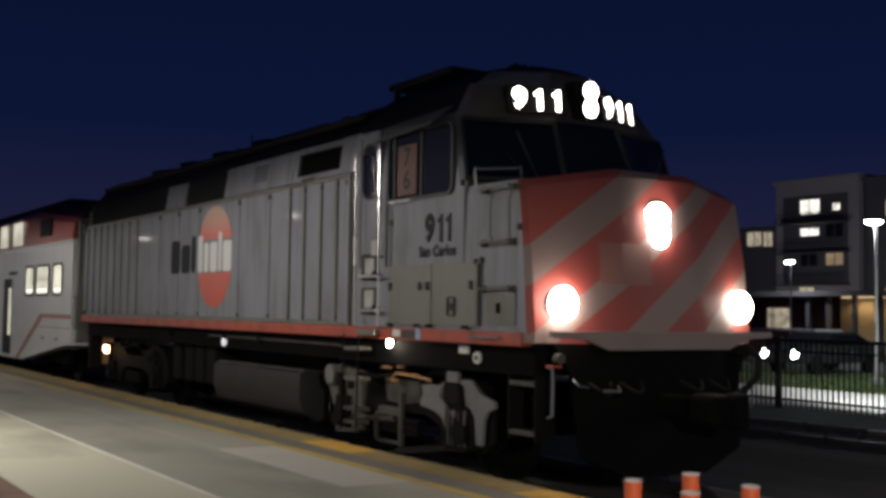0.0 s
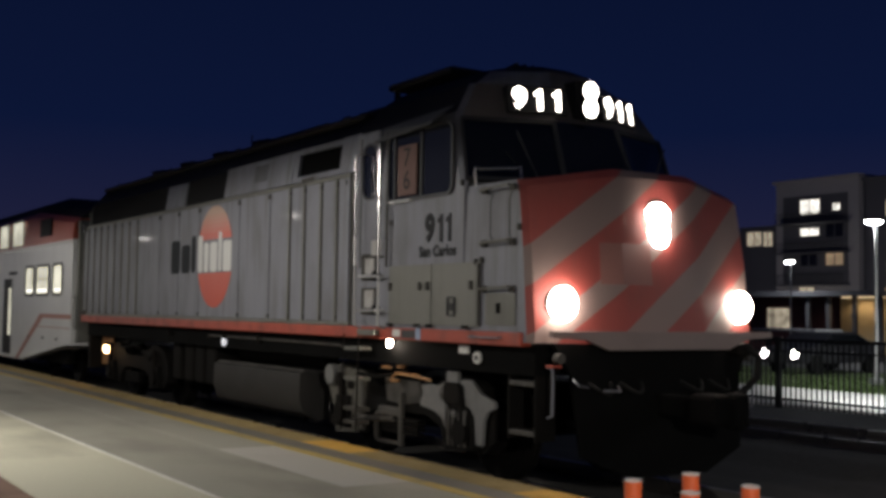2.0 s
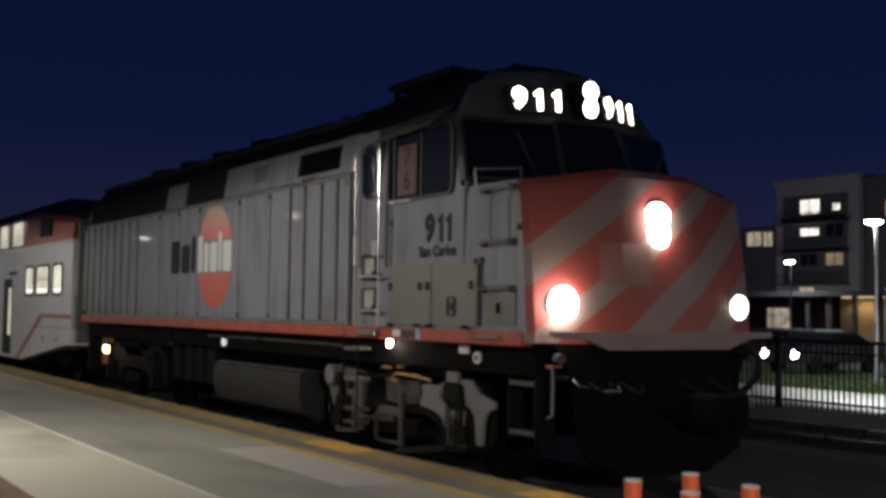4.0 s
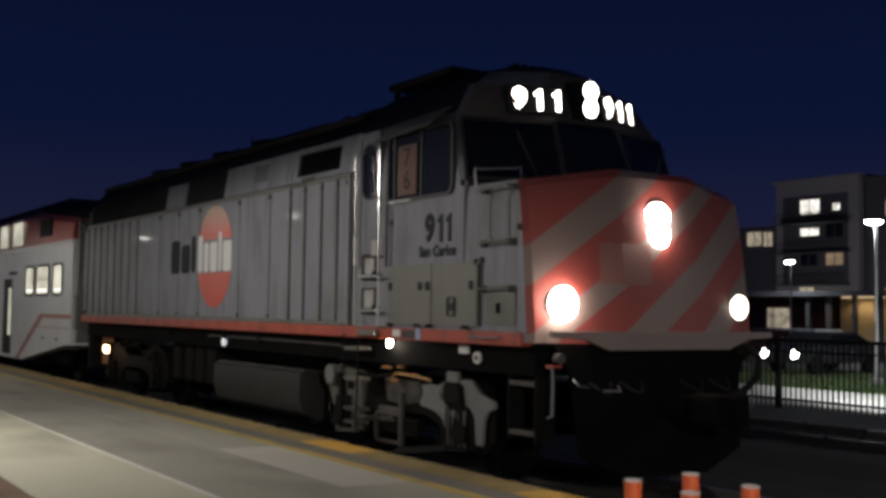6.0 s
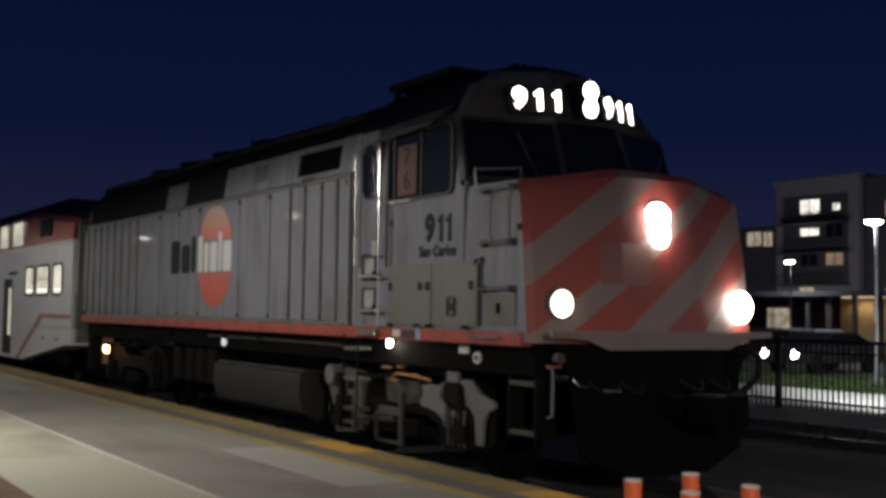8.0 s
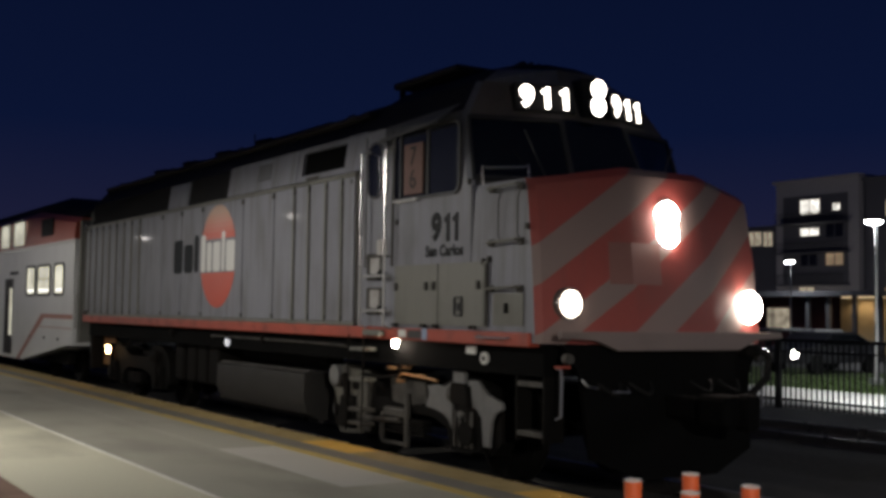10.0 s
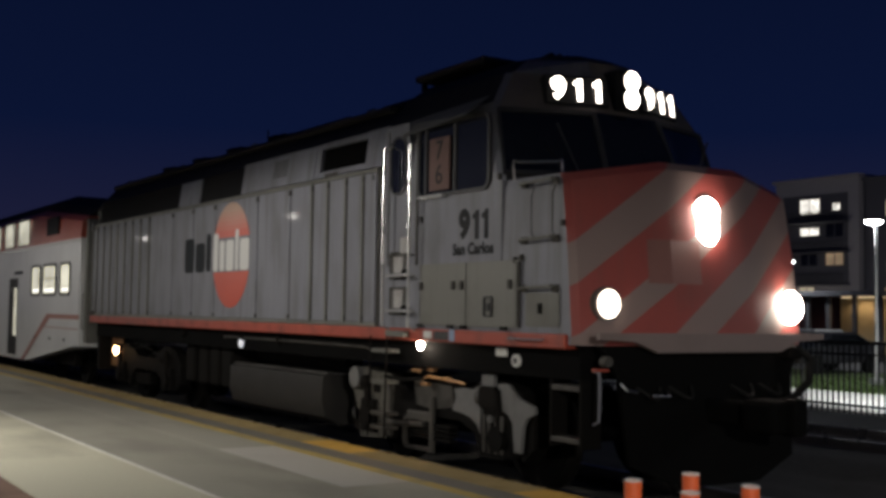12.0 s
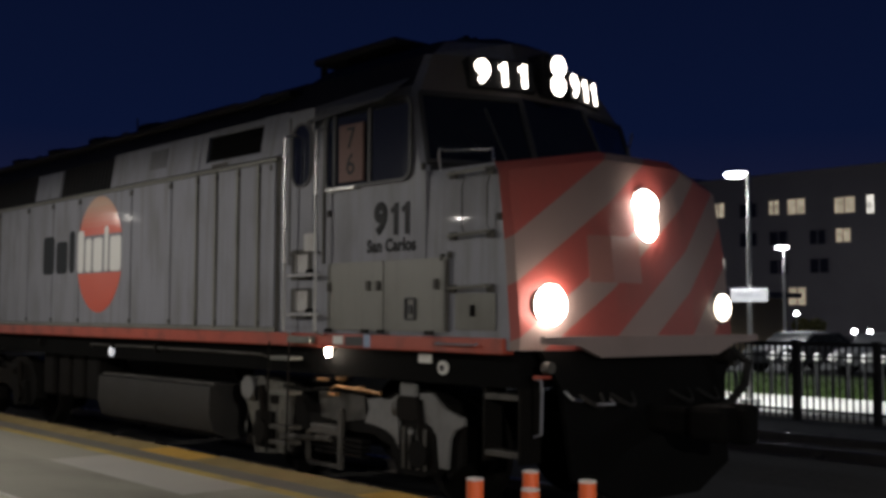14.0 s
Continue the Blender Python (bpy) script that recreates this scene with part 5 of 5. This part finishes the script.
tower = facade(-76.7, -66.0, -0.3, 16.4, 90, STUCCO)
facade(-82.5, -76.7, -0.3, 12.0, 90.6, STUCCO_DARK)
facade(-100, -82.5, -0.3, 11.5, 91, STUCCO_DARK)
facade(-66.0, -20.0, -0.3, 16.0, 90.8, STUCCO_DARK)
part("roof", box(B(), -77.0, -65.8, 89.6, 104, 16.4, 16.75, 0.05), STUCCO, apartments)
part("roof", box(B(), -66.0, -20.0, 90.4, 104, 16.0, 16.3, 0.05), STUCCO_DARK, apartments)
# thin dark sheet on the wall, standing in for the shaded balcony bay
part("recess", box(B(), -75.7, -67.3, 89.94, 90.0, 5.3, 14.9), STUCCO_DARK, apartments)
for z in (5.3, 8.7, 11.9):
    bal = part("balcony", box(B(), -75.9, -67.1, 88.7, 90, z - 0.15, z, 0.02), STUCCO_DARK, apartments)
    bm = B()
    box(bm, -75.9, -67.1, 88.72, 88.78, z + 1.0, z + 1.06)
    for i in range(30):
        box(bm, -75.85 + i * 0.3, -75.81 + i * 0.3, 88.73, 88.77, z, z + 1.0)
    part("railing", bm, FENCE, bal)


def window(x0, x1, z0, z1, mat, y=89.9):
    w = part("window", box(B(), x0, x1, y - 0.02, y + 0.02, z0, z1), mat, apartments)
    bm = B()
    for a, b, c, d in ((x0 - 0.1, x1 + 0.1, z0 - 0.1, z0), (x0 - 0.1, x1 + 0.1, z1, z1 + 0.1), (x0 - 0.1, x0, z0, z1), (x1, x1 + 0.1, z0, z1), ((x0 + x1) / 2 - 0.04, (x0 + x1) / 2 + 0.04, z0, z1)):
        box(bm, a, b, y - 0.06, y + 0.03, c, d)
    part("frame", bm, STUCCO_DARK, w)


window(-73.3, -70.8, 12.9, 14.4, ROOM)
window(-69.1, -68.2, 13.1, 13.8, ROOM)
window(-73.3, -70.9, 10.55, 11.35, ROOM)
window(-81.35, -79.2, 9.8, 11.38, ROOM_DIM, 90.5)
window(-78.95, -77.65, 9.7, 11.3, ROOM_DIM, 90.5)
for a, b, c, d, mm in ((-63.8, -62.4, 12.5, 14.0, ROOM_DIM), (-57.0, -55.9, 12.4, 13.8, ROOM_DIM), (-54.9, -53.0, 12.3, 13.8, ROOM_DIM), (-49.8, -47.7, 12.1, 13.6, ROOM_DIM),
                       (-46.5, -45.8, 11.9, 13.6, ROOM), (-49.7, -48.2, 9.3, 10.6, ROOM_DIM), (-63.6, -62.4, 6.9, 8.1, ROOM), (-54.9, -53.0, 3.3, 5.0, ROOM_DIM), (-64.0, -62.6, 4.3, 5.1, ROOM_WARM),
                       (-60.5, -58.5, 9.3, 10.7, GLASS), (-57.0, -55.0, 9.3, 10.7, GLASS), (-60.5, -58.5, 12.3, 13.7, GLASS), (-52.5, -50.8, 9.2, 10.6, GLASS), (-57.0, -55.0, 6.4, 7.8, GLASS), (-52.5, -50.5, 6.4, 7.8, GLASS)):
    window(a + 0.5, b + 0.5, c - 0.25, d - 0.25, mm, 90.7)
for x, z in ((-73.3, 7.3), (-70.0, 7.3), (-70.0, 10.3)):
    window(x, x + 2.2, z, z + 1.4, ROOM_WARM if z < 8 and x > -71 else GLASS)
window(-73.5, -71.5, 4.5, 5.0, ROOM_DIM)

# unseen lamps in the street, added to brighten the block's facades
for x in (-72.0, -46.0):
    h = holder("courtyard_lamp", (x, 75, -0.12), "unseen short lamp with a round white head, added to light the facades", "street lamp", "courtyard lamps")
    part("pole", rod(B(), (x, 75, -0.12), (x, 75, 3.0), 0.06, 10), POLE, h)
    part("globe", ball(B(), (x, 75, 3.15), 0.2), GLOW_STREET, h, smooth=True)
    lamp("facade_fill", (x, 75, 3.5), 480 if x < -60 else 1000, (1.0, 0.93, 0.88), 0.2, 0)

for x, y, top in ((-39.7, 68, 1.95), (-35.0, 68, 0.65), (-33.8, 68, 0.65)):
    h = holder("garden_lamp", (x, y, -0.12), "low garden lamp with a small white globe", "street lamp", "garden lamps")
    part("pole", rod(B(), (x, y, -0.12), (x, y, top), 0.05, 10), POLE, h)
    part("globe", ball(B(), (x, y, top + 0.13), 0.17), GLOW_STREET, h, smooth=True)


def shrub(x, y, r, seed):
    """A clipped bush of small leaves on short stems."""
    rng = random.Random(seed)
    h = holder("shrub", (x, y, -0.12), "yellow-green leafy shrub near the apartment block", "shrub", "shrubs")
    bm = B()
    for k in range(7):
        a = k * 0.9
        rod(bm, (x, y, -0.12), (x + r * 0.6 * math.cos(a), y + r * 0.6 * math.sin(a), 0.9 + 0.25 * rng.random()), 0.03, 6, 0.012)
    part("stem", bm, BARK, h)
    bm = B()
    for k in range(420):
        d = Vector((rng.gauss(0, 1), rng.gauss(0, 1), rng.gauss(0, 1))).normalized() * r * (0.55 + 0.5 * rng.random())
        c = Vector((x, y, 1.15)) + Vector((d.x, d.y, d.z * 0.75))
        u = Vector((rng.uniform(-1, 1), rng.uniform(-1, 1), rng.uniform(-1, 1))).normalized() * 0.11
        v = u.orthogonal() * 0.6
        bm.faces.new([bm.verts.new(c - u), bm.verts.new(c + v), bm.verts.new(c + u), bm.verts.new(c - v)])
    part("leaves", bm, LEAF, h)


for k, (x, y) in enumerate(((-44.8, 73.4), (-42.6, 73.4), (-41.3, 73.6))):
    shrub(x, y, 0.75, k)

# low station building
low = holder("low_building", (-33, 42, -0.2), "single-storey tan and maroon building with a flat canopy", "building")
part("wall", box(B(), -30.0, -26.9, 40, 46, -0.2, 2.8), TAN_WALL, low, "tan wall lit by warm lamps")
part("wall", box(B(), -38.5, -30.05, 40.3, 46, -0.2, 3.0), MAROON, low, "dark maroon wall")
part("canopy", box(B(), -40, -26.2, 38.6, 46.5, 2.85, 3.12, 0.03), STUCCO_DARK, low)
part("window", box(B(), -34.95, -33.5, 40.24, 40.3, 1.2, 2.25), ROOM_DIM, low, "pale lit window")
for x in (-31.2, -29.95, -28.4, -26.95):
    part("canopy_post", box(B(), x - 0.1, x + 0.1, 38.9, 39.1, -0.2, 2.85), STUCCO_DARK, low)
# unseen tube and lamp, added for warm light on the tan wall
part("added_canopy_tube", box(B(), -29.6, -27.2, 39.55, 39.75, 2.79, 2.85), glow("added_tube_glow", (1.0, 0.75, 0.45), 0.8), low, "glowing tube added under the canopy")
lamp("tan_wall_fill", (-28.4, 39.3, 2.75), 45, (1.0, 0.72, 0.42), 0.3, 160)

# a long pale shelter roof and the parked cars
shelter = holder("shelter", (-24.6, 30, -0.12), "low shelter with a thin pale roof", "shelter")
part("roof", box(B(), -26.3, -23.0, 29.3, 31.0, 1.2, 1.29, 0.02), POLE, shelter)
for x in (-26.0, -24.6, -23.3):
    part("post", box(B(), x - 0.04, x + 0.04, 29.9, 29.98, -0.12, 1.2), FENCE, shelter)


def parked_car(x, y, turn, paint, lights, label):
    c = holder("parked_car", (x, y, -0.12), label, "car", "parked cars")
    prof = [(-2.25, 0.35), (-2.25, 0.75), (-1.9, 0.88), (-1.2, 0.92), (-0.6, 1.38), (0.7, 1.42), (1.5, 0.98), (2.1, 0.9), (2.25, 0.7), (2.25, 0.35)]
    me = extrude_poly(B(), [(px, -0.88, pz) for px, pz in prof], (0, 1.76, 0))
    bmesh.ops.bevel(me, geom=list(me.edges), offset=0.05, segments=2, affect="EDGES")

    def sub(name, bm, mat, label2=""):
        ob = new(name, finish(bm, mat, name, True))
        ob.parent = c
        if label2:
            tagged(ob, label2)
        return ob
    sub("body", me, paint)
    g = extrude_poly(B(), [(-1.12, -0.9, 0.95), (-0.58, -0.9, 1.32), (0.66, -0.9, 1.35), (1.35, -0.9, 0.98)], (0, 1.8, 0))
    sub("glasshouse", g, GLASS)
    for wx in (-1.4, 1.4):
        for wy in (-0.82, 0.82):
            sub("wheel", rod(B(), (wx, wy - 0.1, 0.33), (wx, wy + 0.1, 0.33), 0.33, 20), RUBBER)
    for wy in (-0.65, 0.65):
        b = B()
        ball(b, (-2.24, wy, 0.66), 0.175, 12, 8, (0.4, 1, 0.85))
        sub("headlight", b, GLOW_CAR if lights else WHITE_MARK)
    c.rotation_euler = (0, 0, radians(turn))
    return c


DARK_PAINT = shader("dark_car_paint", (0.035, 0.035, 0.04), 0.4, 0.0, 40, 0.1, 0.0)
PALE_PAINT = shader("pale_car_paint", (0.09, 0.09, 0.095), 0.4, 0.0, 40, 0.1, 0.0)
parked_car(-18.78, 24.4, 89, DARK_PAINT, True, "dark parked car with its headlights on")
parked_car(-14.6, 27.5, 80, DARK_PAINT, False, "dark parked car facing the lawn")
parked_car(-11.6, 27.8, 86, PALE_PAINT, False, "pale parked car facing the lawn")
parked_car(-8.4, 27.6, 94, DARK_PAINT, False, "dark parked car facing the lawn")

# a row of bollards with pale round caps beyond the walkway
bollard = holder("bollard", (-8.8, 16.3, -0.12), "short bollard with a pale round cap", "bollard", "bollards")
part("bollard_post", rod(B(), (-8.8, 16.3, -0.12), (-8.8, 16.3, 0.75), 0.04, 12), FENCE, bollard)
part("bollard_cap", ball(B(), (-8.8, 16.3, 0.84), 0.115, 14, 10, (1, 1, 0.9)), WHITE_MARK, bollard, smooth=True)
for i in range(1, 9):
    copy_thing(bollard, pose(-8.8 + 0.41 * i, 16.3, -0.12))


# ---- on the platform: delineator posts ----
def delineator(x, y, top):
    h = holder("delineator_post", (x, y, 0.2), "orange plastic tube delineator post standing on the platform", "delineator", "delineators")
    bm = B()
    r0, r1 = 0.047, 0.039
    n = 24
    z0, z1 = 0.24, top
    rings = []
    for r, z in ((r0, z0), (r0, z1), (r1, z1 + 0.004), (r1, z1 - 0.3)):
        rings.append([bm.verts.new((x + r * math.cos(2 * math.pi * k / n), y + r * math.sin(2 * math.pi * k / n), z)) for k in range(n)])
    for a, b in zip(rings, rings[1:]):
        for k in range(n):
            bm.faces.new((a[k], a[(k + 1) % n], b[(k + 1) % n], b[k]))
    part("tube", bm, ORANGE, h, smooth=True)
    # thin pale ring round the top edge
    pts = [(x + 0.044 * math.cos(k * math.pi / 8), y + 0.044 * math.sin(k * math.pi / 8), top + 0.002) for k in range(17)]
    part("rim", pipe(B(), pts, 0.0065, 6), WHITE_MARK, h, "pale rim", smooth=True)
    bm = B()
    rod(bm, (x, y, 0.2), (x, y, 0.26), 0.17, 24, 0.12)
    part("rubber_base", bm, RUBBER, h)
    for z in (top - 0.2, top - 0.42):
        bm = B()
        rod(bm, (x, y, z - 0.07), (x, y, z), 0.0485, 24)
        part("reflective_band", bm, WHITE_MARK, h, smooth=True)


for x, y in ((2.255, -3.845), (2.235, -3.395), (2.705, -3.875), (2.705, -3.44)):
    delineator(x, y, 0.9)

# lamp posts of this platform, whose light falls on the train; the last is added
for lx, ly in PLATFORM_LAMPS:
    h = holder("platform_lamp", (lx, ly, 0.2), "tall platform lamp post with a white head", "platform lamp", "platform lamps")
    bm = B()
    rod(bm, (lx, ly - 0.45, 0.2), (lx, ly - 0.45, 4.35), 0.08, 14, 0.06)
    part("pole", bm, POLE, h, smooth=True)
    part("arm", rod(B(), (lx, ly - 0.45, 4.32), (lx, ly, 4.32), 0.04, 10), POLE, h)
    hd = part("lamp_head", box(B(), lx - 0.3, lx + 0.3, ly - 0.2, ly + 0.2, 4.26, 4.36, 0.03), POLE, h)
    part("glowing_lens", box(B(), lx - 0.10, lx + 0.10, ly - 0.07, ly + 0.07, 4.235, 4.258, 0.008), GLOW_STREET, hd)


# ---- what moves ----
TRAVEL = [(0.0, 0.0), (6.0, 0.0), (8.6, 0.0), (8.9, 0.004), (9.3, 0.030), (9.8, 0.095), (10.3, 0.193), (10.5, 0.236), (11.0, 0.345), (11.5, 0.490), (12.0, 0.670),
          (12.5, 0.922), (13.0, 1.201), (13.5, 1.530), (14.0, 1.912)]


def swing(t, late):
    """How far a ditch light's added glowing disc is drawn back into the nose: steady at first, then the two in turn."""
    if t < 3.9:
        return 0.0
    k = math.cos(2 * math.pi * (t - 6.2 - late) / 1.08)
    return 0.0 if k > (0.3 if late else -0.09) else 0.35


def motions():
    for car in (loco, coach):
        home = car.location.copy()
        walk(car, [(t, pose(home.x + d, home.y, home.z)) for t, d in TRAVEL])
    for ob, car, at, r in wheels:
        home = ob.location.copy()
        walk(ob, [(t, pose(home.x, home.y, home.z, 0, math.degrees(d / r), 0)) for t, d in TRAVEL])
    for rf, late in zip(flash_discs, (0.0, 0.54)):
        home = rf.location.copy()
        times = [0.0, 2.0] + [3.8 + 0.1 * i for i in range(103)]
        walk(rf, [(t, pose(home.x - swing(t, late), home.y, home.z)) for t in times])


motions()
